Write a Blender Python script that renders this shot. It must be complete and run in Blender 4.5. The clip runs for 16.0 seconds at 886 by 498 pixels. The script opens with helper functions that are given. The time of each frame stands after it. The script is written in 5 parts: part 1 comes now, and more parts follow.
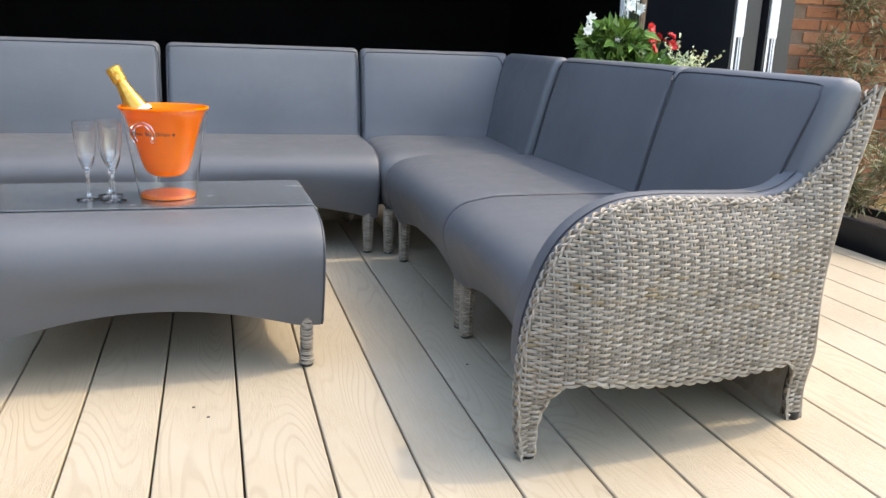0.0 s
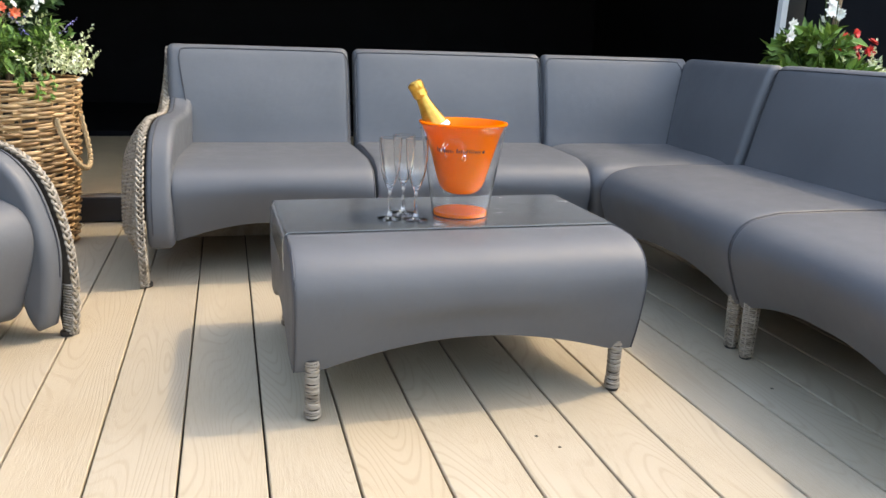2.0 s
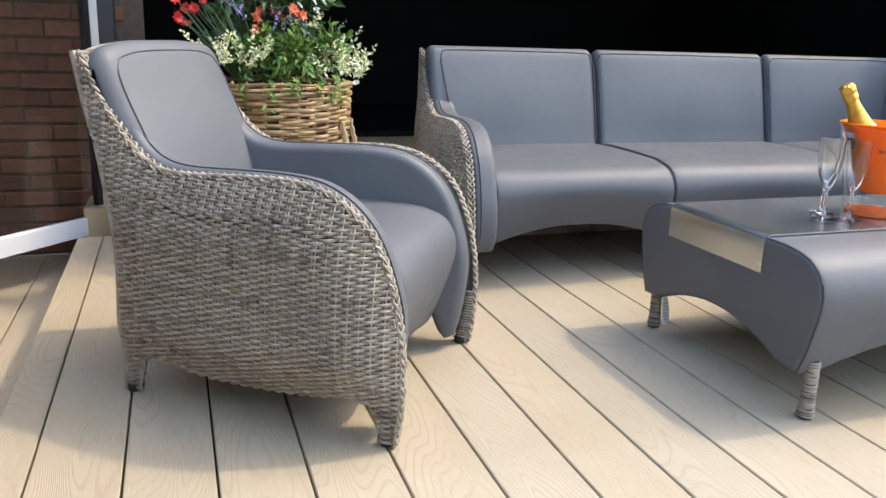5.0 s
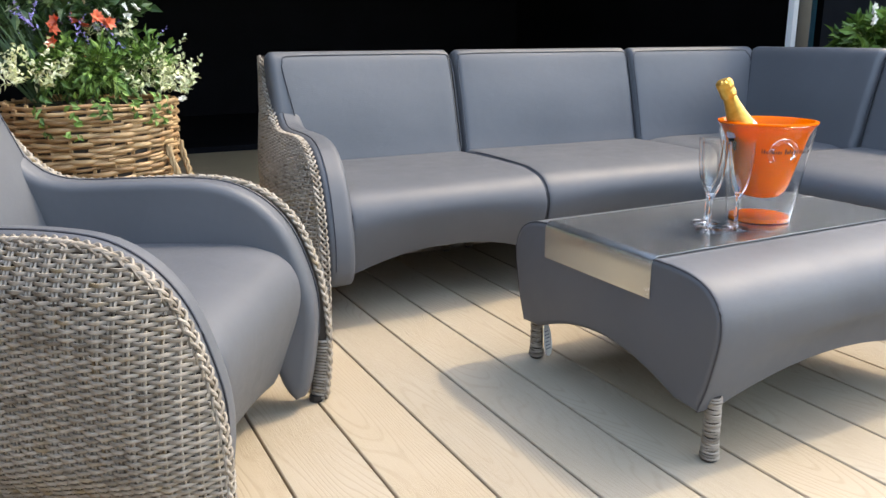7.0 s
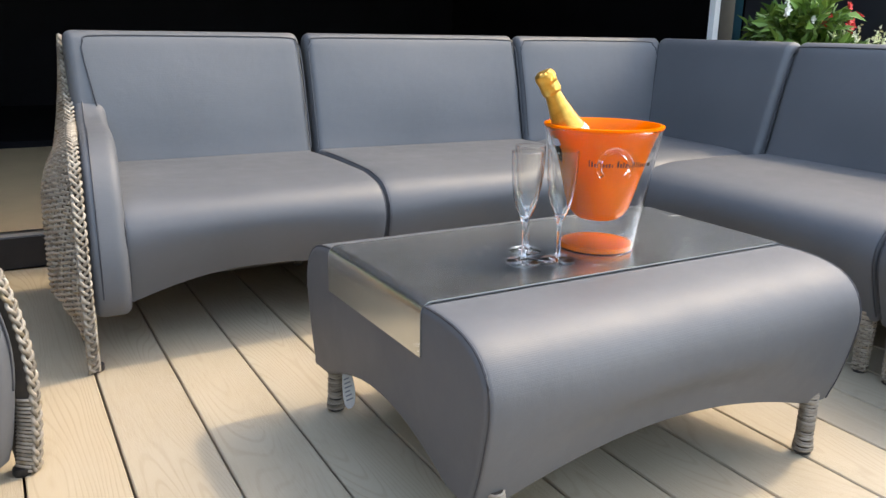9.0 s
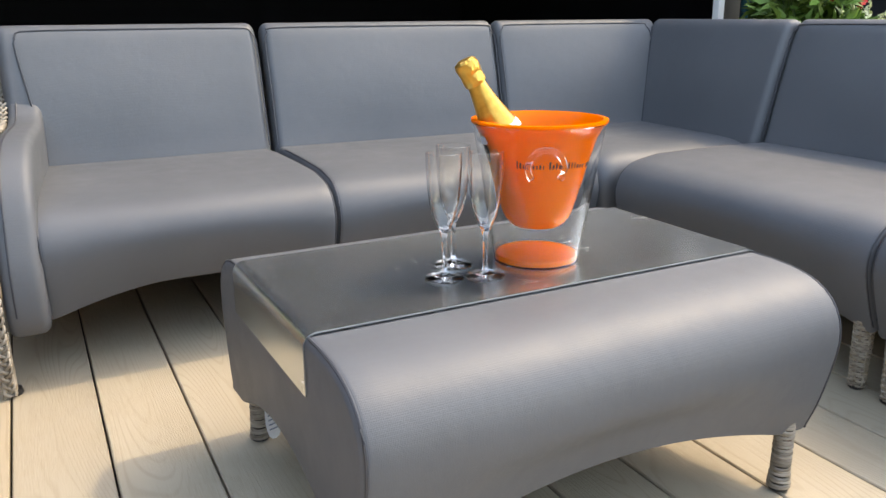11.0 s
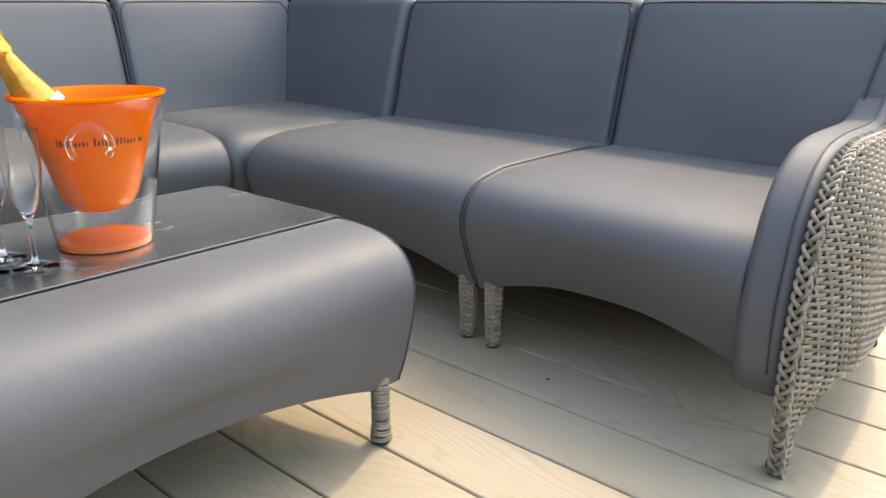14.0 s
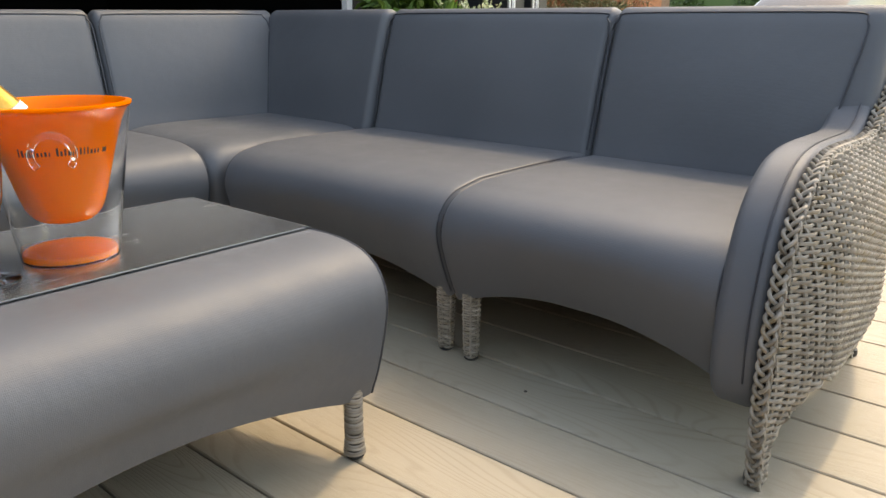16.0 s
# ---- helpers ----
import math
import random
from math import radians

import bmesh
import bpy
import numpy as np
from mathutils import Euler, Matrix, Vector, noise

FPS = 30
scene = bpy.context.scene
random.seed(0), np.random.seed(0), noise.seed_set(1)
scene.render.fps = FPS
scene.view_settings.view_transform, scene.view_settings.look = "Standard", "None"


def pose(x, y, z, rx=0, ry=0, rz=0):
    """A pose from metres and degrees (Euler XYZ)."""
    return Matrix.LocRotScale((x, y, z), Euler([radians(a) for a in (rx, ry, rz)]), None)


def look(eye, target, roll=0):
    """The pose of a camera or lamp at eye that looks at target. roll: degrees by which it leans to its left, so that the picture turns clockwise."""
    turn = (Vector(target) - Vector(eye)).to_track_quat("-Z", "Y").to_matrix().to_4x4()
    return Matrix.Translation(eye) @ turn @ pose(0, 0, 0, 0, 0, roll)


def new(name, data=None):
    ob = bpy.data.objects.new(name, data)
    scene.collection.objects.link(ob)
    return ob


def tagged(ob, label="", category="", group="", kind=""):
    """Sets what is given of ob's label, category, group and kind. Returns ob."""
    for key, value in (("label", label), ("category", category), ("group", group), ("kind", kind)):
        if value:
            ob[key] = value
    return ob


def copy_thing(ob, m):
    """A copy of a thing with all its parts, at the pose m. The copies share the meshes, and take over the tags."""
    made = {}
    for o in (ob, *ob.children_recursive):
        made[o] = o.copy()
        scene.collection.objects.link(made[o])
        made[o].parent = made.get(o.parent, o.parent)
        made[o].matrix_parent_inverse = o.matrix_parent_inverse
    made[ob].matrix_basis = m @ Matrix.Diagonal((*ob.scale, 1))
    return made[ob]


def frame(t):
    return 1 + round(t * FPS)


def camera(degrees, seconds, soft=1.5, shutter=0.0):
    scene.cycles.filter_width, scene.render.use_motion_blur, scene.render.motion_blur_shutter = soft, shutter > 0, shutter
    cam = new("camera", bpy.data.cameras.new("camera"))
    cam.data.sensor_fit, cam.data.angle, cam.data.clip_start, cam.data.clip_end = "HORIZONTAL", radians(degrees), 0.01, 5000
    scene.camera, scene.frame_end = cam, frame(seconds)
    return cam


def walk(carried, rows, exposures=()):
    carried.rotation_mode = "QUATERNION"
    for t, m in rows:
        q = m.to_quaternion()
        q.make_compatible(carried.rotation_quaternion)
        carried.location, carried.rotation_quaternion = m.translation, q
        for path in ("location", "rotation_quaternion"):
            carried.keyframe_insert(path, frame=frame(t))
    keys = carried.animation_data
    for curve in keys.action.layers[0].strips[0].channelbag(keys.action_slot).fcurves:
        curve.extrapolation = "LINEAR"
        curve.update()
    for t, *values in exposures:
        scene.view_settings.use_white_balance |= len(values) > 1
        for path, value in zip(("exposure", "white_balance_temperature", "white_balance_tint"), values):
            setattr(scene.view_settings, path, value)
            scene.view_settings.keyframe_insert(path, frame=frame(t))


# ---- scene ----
cam = camera(57.4, 16.0)
METRES, EYE, TILT, LEAN, TURN = 8.0, 1.5, 0.0, 0.0, 0.0
PATH = [
    (0, (-0.215, -2.084, 0.88), (0.321, -0.223, 0.38), 2.1),
    (0.5, (-0.338, -2.006, 0.876), (0.187, -0.138, 0.389), 2.4),
    (1, (-0.498, -1.867, 0.869), (-0.011, 0.013, 0.39), 2.5),
    (1.5, (-0.699, -1.805, 0.869), (-0.224, 0.074, 0.376), 2.1),
    (2, (-0.956, -1.799, 0.896), (-0.453, 0.069, 0.387), 2.0),
    (2.5, (-1.127, -1.769, 0.879), (-0.634, 0.102, 0.374), 2.9),
    (3, (-1.331, -1.673, 0.861), (-0.917, 0.218, 0.36), 3.3),
    (3.5, (-1.565, -1.641, 0.861), (-1.189, 0.256, 0.352), 3.6),
    (4, (-1.875, -1.654, 0.884), (-1.462, 0.232, 0.364), 3.2),
    (4.2, (-1.967, -1.634, 0.871), (-1.535, 0.251, 0.359), 3.0),
    (6.3, (-2.307, -1.163, 0.885), (-1.442, 0.559, 0.351), 0.4),
    (6.5, (-2.233, -1.155, 0.868), (-1.372, 0.575, 0.35), 0.4),
    (7, (-2.004, -1.15, 0.884), (-1.126, 0.573, 0.374), -0.2),
    (7.5, (-1.831, -1.156, 0.863), (-0.866, 0.524, 0.367), 0.1),
    (8, (-1.664, -1.091, 0.849), (-0.645, 0.555, 0.346), 1.1),
    (8.2, (-1.608, -1.065, 0.855), (-0.582, 0.576, 0.35), 1.4),
    (10.3, (-1.186, -0.865, 0.845), (-0.414, 0.892, 0.282), -0.0),
    (10.5, (-1.159, -0.866, 0.838), (-0.366, 0.882, 0.278), -0.2),
    (11, (-1.139, -0.884, 0.849), (-0.269, 0.828, 0.294), -0.4),
    (11.5, (-1.112, -0.903, 0.857), (-0.157, 0.768, 0.315), -0.7),
    (12, (-1.075, -0.924, 0.856), (-0.017, 0.684, 0.314), -0.8),
    (12.5, (-1.038, -0.948, 0.848), (0.112, 0.591, 0.293), -1.0),
    (13, (-1.007, -0.969, 0.837), (0.219, 0.505, 0.267), -0.9),
    (13.5, (-0.965, -0.994, 0.822), (0.34, 0.405, 0.242), -0.7),
    (14, (-0.932, -1.015, 0.817), (0.476, 0.278, 0.23), -0.0),
    (14.5, (-0.891, -1.053, 0.813), (0.59, 0.161, 0.235), -0.1),
    (15, (-0.882, -1.064, 0.8), (0.653, 0.086, 0.236), 0.5),
    (15.5, (-0.878, -1.054, 0.805), (0.617, 0.146, 0.236), -0.1),
    (16, (-0.899, -1.03, 0.807), (0.531, 0.253, 0.252), -0.1),
]
walk(cam, [(t, look(eye, target, roll)) for t, eye, target, roll in PATH], exposures=[(0.0, 2.59, 8070, 10), (1.5, 2.56, 8470, 10), (3.0, 2.46, 8050, 10), (4.2, 2.48, 7750, 10), (8.0, 2.57, 8180, 10), (10.5, 2.63, 8700, 10), (14.0, 2.57, 9100, 10), (15.0, 2.06, 9300, 10), (16.0, 2.24, 9550, 10)])

# ---------------------------------------------------------------- light
SUN_EL, SUN_AZ = 55.0, 2.0          # elevation; bearing from +x towards +y
world = bpy.data.worlds.new("sky")
scene.world = world
world.use_nodes = True
wn = world.node_tree
sky = wn.nodes.new("ShaderNodeTexSky")
sky.sky_type, sky.sun_disc = "NISHITA", False
sky.sun_elevation, sky.sun_rotation = radians(SUN_EL), radians(90 - SUN_AZ)
sky.air_density, sky.dust_density, sky.ozone_density = 1.0, 1.2, 1.0
wn.links.new(sky.outputs[0], wn.nodes["Background"].inputs[0])
wn.nodes["Background"].inputs[1].default_value = 0.15
sun = new("sun", bpy.data.lights.new("sun", "SUN"))
sun.data.energy, sun.data.angle, sun.data.color = 0.44, radians(2.5), (1.0, 0.93, 0.80)
sun_dir = Vector((math.cos(radians(SUN_EL)) * math.cos(radians(SUN_AZ)),
                  math.cos(radians(SUN_EL)) * math.sin(radians(SUN_AZ)), math.sin(radians(SUN_EL))))
sun.matrix_world = look(sun_dir * 20, (0, 0, 0))


# ---------------------------------------------------------------- materials
def material(name, color, rough=0.6, metal=0.0, **kw):
    m = bpy.data.materials.new(name)
    m.use_nodes = True
    b = m.node_tree.nodes["Principled BSDF"]
    b.inputs["Base Color"].default_value = (*color, 1)
    b.inputs["Roughness"].default_value = rough
    b.inputs["Metallic"].default_value = metal
    for k, v in kw.items():
        b.inputs[k.replace("_", " ")].default_value = v
    return m


def nodes_of(m):
    return m.node_tree.nodes, m.node_tree.links, m.node_tree.nodes["Principled BSDF"]


def node(m, kind, **settings):
    n = m.node_tree.nodes.new(kind)
    for k, v in settings.items():
        if k in n.inputs:
            n.inputs[k].default_value = v
        elif k == "operation":
            n.operation = v
        elif k == "data_type":
            n.data_type = v
        elif k == "blend_type":
            n.blend_type = v
        elif k == "bands_direction":
            n.bands_direction = v
        else:
            raise KeyError(k)
    return n


def coords(m, scale=(1, 1, 1), source="Object", shift=None):
    tc = node(m, "ShaderNodeTexCoord")
    mp = node(m, "ShaderNodeMapping")
    mp.inputs["Scale"].default_value = scale
    m.node_tree.links.new(tc.outputs[source], mp.inputs["Vector"])
    if shift is not None:
        m.node_tree.links.new(shift, mp.inputs["Location"])
    return mp.outputs["Vector"]


def noise_tex(m, vec, scale, detail=4.0, rough=0.55, distortion=0.0):
    n = node(m, "ShaderNodeTexNoise", Scale=scale, Detail=detail, Roughness=rough, Distortion=distortion)
    m.node_tree.links.new(vec, n.inputs["Vector"])
    return n.outputs["Fac"]


def ramp(m, fac, stops):
    r = node(m, "ShaderNodeValToRGB")
    e = r.color_ramp.elements
    while len(e) < len(stops):
        e.new(0.5)
    for k, (p, c) in enumerate(stops):
        e[k].position = p
        e[k].color = (*c, 1) if len(c) == 3 else c
    m.node_tree.links.new(fac, r.inputs[0])
    return r.outputs[0]


def grey(v):
    return (v, v, v)


def mix(m, a, b, fac, blend="MIX"):
    n = node(m, "ShaderNodeMix", data_type="RGBA", blend_type=blend)
    for sock, val in ((n.inputs[0], fac), (n.inputs[6], a), (n.inputs[7], b)):
        if isinstance(val, (int, float)):
            sock.default_value = val
        elif isinstance(val, tuple):
            sock.default_value = (*val, 1)
        else:
            m.node_tree.links.new(val, sock)
    return n.outputs[2]


def bump(m, height, strength=0.3, distance=0.002, after=None):
    b = node(m, "ShaderNodeBump", Strength=strength, Distance=distance)
    m.node_tree.links.new(height, b.inputs["Height"])
    if after is not None:
        m.node_tree.links.new(after, b.inputs["Normal"])
    return b.outputs[0]


def set_in(m, name, sock):
    m.node_tree.links.new(sock, m.node_tree.nodes["Principled BSDF"].inputs[name])


def leatherette():
    m = material("grey leatherette", (0.13, 0.138, 0.155), 0.5, Specular_IOR_Level=0.5)
    v = coords(m)
    big = noise_tex(m, v, 3.5, 3)
    set_in(m, "Base Color", ramp(m, big, [(0.3, (0.083, 0.088, 0.096)), (0.7, (0.100, 0.105, 0.113))]))
    fine = noise_tex(m, v, 900, 2)
    mid = noise_tex(m, v, 14, 3)
    set_in(m, "Roughness", ramp(m, mid, [(0.3, grey(0.50)), (0.7, grey(0.60))]))
    dots = node(m, "ShaderNodeTexVoronoi", Scale=430.0, Randomness=0.35)
    m.node_tree.links.new(v, dots.inputs["Vector"])
    n1 = bump(m, dots.outputs["Distance"], 0.45, 0.0005)
    n2 = bump(m, fine, 0.10, 0.0005, n1)
    n3 = bump(m, mid, 0.25, 0.006, n2)
    set_in(m, "Normal", n3)
    return m


def wicker_mat():
    m = material("weathered wicker", (0.45, 0.40, 0.34), 0.55)
    geo = node(m, "ShaderNodeNewGeometry")
    v = coords(m)
    n = noise_tex(m, v, 22, 3)
    add = node(m, "ShaderNodeMath", operation="MULTIPLY_ADD")
    m.node_tree.links.new(n, add.inputs[0])
    add.inputs[1].default_value = 0.95
    half = node(m, "ShaderNodeMath", operation="MULTIPLY")
    half.inputs[1].default_value = 0.42
    m.node_tree.links.new(geo.outputs["Random Per Island"], half.inputs[0])
    m.node_tree.links.new(half.outputs[0], add.inputs[2])
    col = ramp(m, add.outputs[0], [(0.26, (0.080, 0.060, 0.038)), (0.50, (0.205, 0.172, 0.130)), (0.80, (0.335, 0.295, 0.240)),
                                   (1.0, (0.21, 0.155, 0.085))])
    set_in(m, "Base Color", col)
    streak = noise_tex(m, coords(m, (60, 60, 600)), 1.0, 2)
    set_in(m, "Normal", bump(m, streak, 0.3, 0.001))
    return m


def deck_mat():
    m = material("pale oak composite decking", (0.5, 0.42, 0.31), 0.62)
    info = node(m, "ShaderNodeObjectInfo")
    comb = node(m, "ShaderNodeCombineXYZ")
    for k, f in enumerate((3.7, 41.0, 5.3)):
        mul = node(m, "ShaderNodeMath", operation="MULTIPLY")
        mul.inputs[1].default_value = f
        m.node_tree.links.new(info.outputs["Random"], mul.inputs[0])
        m.node_tree.links.new(mul.outputs[0], comb.inputs[k])
    # nested oak figure: contour lines of a stretched noise field
    field = noise_tex(m, coords(m, (5.5, 0.75, 1), shift=comb.outputs[0]), 1.0, 1.5, 0.35, 0.3)
    many = node(m, "ShaderNodeMath", operation="MULTIPLY")
    many.inputs[1].default_value = 250.0
    m.node_tree.links.new(field, many.inputs[0])
    rings = node(m, "ShaderNodeMath", operation="SINE")
    m.node_tree.links.new(many.outputs[0], rings.inputs[0])
    fine = noise_tex(m, coords(m, (1, 0.045, 1), shift=comb.outputs[0]), 340, 5, 0.75)
    lines = ramp(m, rings.outputs[0], [(0.0, grey(0.64)), (0.55, grey(0.60)), (0.95, grey(0.40))])
    patch = ramp(m, noise_tex(m, coords(m, (1, 0.5, 1), shift=comb.outputs[0]), 4.0, 3), [(0.40, grey(0.12)), (0.58, grey(0.85))])
    grain = mix(m, fine, lines, patch)
    col = ramp(m, grain, [(0.22, (0.290, 0.245, 0.180)), (0.5, (0.362, 0.316, 0.240)), (0.75, (0.400, 0.354, 0.275))])
    tint = ramp(m, info.outputs["Random"], [(0.0, (0.95, 0.93, 0.91)), (0.5, (1.0, 0.98, 0.95)), (1.0, (1.0, 0.95, 0.88))])
    col = mix(m, col, tint, 1.0, "MULTIPLY")
    stain = noise_tex(m, coords(m), 2.3, 5, 0.6)
    col = mix(m, col, ramp(m, stain, [(0.35, (0.90, 0.86, 0.80)), (0.6, (1, 1, 1))]), 0.6, "MULTIPLY")
    # a ring left by a pot, and a scuffed line beside it
    geo = node(m, "ShaderNodeNewGeometry")
    ring = node(m, "ShaderNodeVectorMath", operation="DISTANCE")
    m.node_tree.links.new(geo.outputs["Position"], ring.inputs[0])
    ring.inputs[1].default_value = (-1.965, -0.228, 0.0)
    off = node(m, "ShaderNodeMath", operation="SUBTRACT")
    m.node_tree.links.new(ring.outputs["Value"], off.inputs[0])
    off.inputs[1].default_value = 0.143
    ab = node(m, "ShaderNodeMath", operation="ABSOLUTE")
    m.node_tree.links.new(off.outputs[0], ab.inputs[0])
    wob = node(m, "ShaderNodeMath", operation="MULTIPLY_ADD")
    m.node_tree.links.new(noise_tex(m, geo.outputs["Position"], 11, 4), wob.inputs[0])
    wob.inputs[1].default_value = 0.05
    m.node_tree.links.new(ab.outputs[0], wob.inputs[2])
    mark = ramp(m, wob.outputs[0], [(0.020, grey(0.75)), (0.042, grey(0.0))])
    col = mix(m, col, (0.28, 0.205, 0.13), mark)
    set_in(m, "Base Color", col)
    set_in(m, "Roughness", ramp(m, stain, [(0.3, grey(0.5)), (0.7, grey(0.66))]))
    set_in(m, "Normal", bump(m, grain, 0.85, 0.0016))
    return m


def brick_mat(name, a, b):
    m = material(name, a, 0.85)
    info = node(m, "ShaderNodeObjectInfo")
    v = coords(m)
    n = noise_tex(m, v, 30, 5, 0.7)
    base = mix(m, a, b, info.outputs["Random"])
    col = mix(m, base, ramp(m, n, [(0.3, (0.62, 0.60, 0.58)), (0.7, (1.12, 1.08, 1.05))]), 0.8, "MULTIPLY")
    set_in(m, "Base Color", col)
    set_in(m, "Normal", bump(m, n, 0.6, 0.004))
    return m


def varied(name, a, b, rough=0.6, scale=20, island=True, bumpy=0.3, **kw):
    m = material(name, a, rough, **kw)
    v = coords(m)
    n = noise_tex(m, v, scale, 4)
    if island:
        geo = node(m, "ShaderNodeNewGeometry")
        n = mix(m, n, geo.outputs["Random Per Island"], 0.6)
    set_in(m, "Base Color", ramp(m, n, [(0.25, a), (0.75, b)]))
    if bumpy:
        set_in(m, "Normal", bump(m, noise_tex(m, v, scale * 4, 3), bumpy, 0.003))
    return m


def leaf_mat(name, a, b):
    m = varied(name, a, b, 0.5, 30, True, 0)
    m.node_tree.nodes["Principled BSDF"].inputs["Transmission Weight"].default_value = 0.0
    m.node_tree.nodes["Principled BSDF"].inputs["Subsurface Weight"].default_value = 0.0
    return m


def clear_mat(name, color, rough=0.02, ior=1.45, through_part=1.0):
    return material(name, color, rough, Transmission_Weight=through_part, IOR=ior)


def steel_mat():
    m = material("brushed steel", (0.63, 0.66, 0.66), 0.24, 0.95)
    v = coords(m, (6, 260, 260))
    n = noise_tex(m, v, 1.0, 3)
    smear = noise_tex(m, coords(m), 6, 4)
    set_in(m, "Roughness", mix(m, ramp(m, n, [(0.3, grey(0.21)), (0.7, grey(0.28))]),
                               ramp(m, smear, [(0.3, grey(0.18)), (0.8, grey(0.32))]), 0.5))
    set_in(m, "Normal", bump(m, n, 0.012, 0.0003))
    return m


def orange_mat():
    """Dyed acrylic that lets part of the light through, scattered."""
    m = material("orange acrylic", (1.0, 0.225, 0.006), 0.22, Specular_IOR_Level=0.25)
    nt = m.node_tree
    thin = node(m, "ShaderNodeBsdfTranslucent")
    thin.inputs["Color"].default_value = (1.0, 0.34, 0.015, 1)
    both = node(m, "ShaderNodeMixShader")
    both.inputs[0].default_value = 0.30
    nt.links.new(nt.nodes["Principled BSDF"].outputs[0], both.inputs[1])
    nt.links.new(thin.outputs[0], both.inputs[2])
    nt.links.new(both.outputs[0], nt.nodes["Material Output"].inputs["Surface"])
    return m


def gravel_mat():
    m = material("golden gravel", (0.4, 0.28, 0.14), 0.9)
    v = coords(m)
    vo = node(m, "ShaderNodeTexVoronoi", Scale=55.0)
    m.node_tree.links.new(v, vo.inputs["Vector"])
    n = noise_tex(m, v, 1.2, 5)
    stones = ramp(m, vo.outputs["Color"], [(0.1, (0.19, 0.105, 0.026)), (0.5, (0.37, 0.225, 0.065)), (0.9, (0.50, 0.34, 0.13))])
    set_in(m, "Base Color", mix(m, stones, ramp(m, n, [(0.35, (0.78, 0.72, 0.66)), (0.65, (1, 1, 1))]), 0.8, "MULTIPLY"))
    set_in(m, "Normal", bump(m, vo.outputs["Distance"], 0.9, 0.012))
    return m


M_SOFA, M_WICKER, M_DECK, M_STEEL = leatherette(), wicker_mat(), deck_mat(), steel_mat()
M_PIPING = material("dark piping", (0.035, 0.038, 0.046), 0.5)
# near-black: shade in the gaps of the weave is put into this colour
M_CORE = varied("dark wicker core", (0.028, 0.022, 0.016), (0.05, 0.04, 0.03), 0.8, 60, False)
M_GLIDE = material("black plastic glide", (0.012, 0.012, 0.013), 0.45)
M_BASKET = varied("buff willow", (0.26, 0.14, 0.055), (0.52, 0.33, 0.16), 0.5, 25)
M_ROPE = varied("jute rope", (0.36, 0.24, 0.12), (0.50, 0.36, 0.20), 0.85, 90, False)
M_SOIL = varied("dark compost", (0.02, 0.014, 0.009), (0.05, 0.036, 0.024), 0.95, 60, False, 0.8)
M_BRICK = brick_mat("red brick", (0.30, 0.110, 0.050), (0.42, 0.19, 0.095))
# darker copies of brick and mortar: the left walls' shade is in their colour
M_DIMBRICK = brick_mat("dimmed red brick", (0.13, 0.055, 0.032), (0.20, 0.090, 0.050))
M_MORTAR = varied("brown mortar", (0.15, 0.095, 0.065), (0.22, 0.15, 0.105), 0.9, 30, False)
M_DIMMORTAR = varied("dimmed brown mortar", (0.060, 0.040, 0.028), (0.10, 0.068, 0.048), 0.9, 30, False)
M_BLACK = varied("black powder coated frame", (0.010, 0.011, 0.014), (0.016, 0.017, 0.021), 0.4, 8, False, 0)
M_WHITE = varied("white frame paint", (0.74, 0.75, 0.76), (0.82, 0.82, 0.82), 0.4, 6, False, 0)
# near-black, since the dark of the unlit room is put into the colour
M_ROOM = varied("unlit room black", (0.003, 0.003, 0.004), (0.006, 0.006, 0.008), 0.8, 3, False, 0, Specular_IOR_Level=0.1)
M_ROOMFLOOR = varied("tan interior floor", (0.42, 0.31, 0.18), (0.52, 0.39, 0.23), 0.4, 4, False, 0)
M_PANE = clear_mat("window glass", (0.86, 0.90, 0.93), 0.0, 1.45)
M_GRAVEL = gravel_mat()
M_ROAD = varied("grey tarmac", (0.115, 0.115, 0.12), (0.16, 0.16, 0.165), 0.9, 40, False)
M_GRASS = varied("mown grass", (0.075, 0.15, 0.022), (0.125, 0.22, 0.04), 0.9, 3, False)
M_ORANGE = orange_mat()
M_CLEAR = clear_mat("clear acrylic", (0.985, 0.985, 0.985), 0.0, 1.28, 1.0)
M_GLASS = clear_mat("clear glass", (0.99, 0.99, 0.985), 0.0, 1.42, 1.0)
M_GOLD = varied("gold foil", (0.52, 0.265, 0.040), (0.72, 0.41, 0.09), 0.28, 70, False, 0.15, metal=0.8)
M_BOTTLE = material("dark green bottle glass", (0.006, 0.014, 0.007), 0.06)
M_INK = material("dark print", (0.05, 0.025, 0.012), 0.5)
M_PAPER = varied("pale card", (0.66, 0.70, 0.76), (0.74, 0.77, 0.80), 0.7, 30, False, 0)
M_TEALSTRIP = varied("matt teal", (0.012, 0.075, 0.11), (0.02, 0.11, 0.15), 0.8, 6, False)
M_BLUEINK = material("blue grey print", (0.22, 0.27, 0.36), 0.6)
M_TYRE = varied("tyre rubber", (0.012, 0.012, 0.012), (0.02, 0.02, 0.02), 0.8, 30, False)
M_CARPAINT = material("dark grey car paint", (0.018, 0.021, 0.026), 0.4, 0.0, Specular_IOR_Level=0.25)
M_CARGLASS = material("tinted car glass", (0.010, 0.012, 0.014), 0.05)
M_ALLOY = material("silver alloy", (0.55, 0.55, 0.56), 0.3, 0.9)
M_LAMP = material("car lamp lens", (0.30, 0.02, 0.02), 0.1)
M_HOSE = material("beige hose", (0.46, 0.33, 0.20), 0.55)
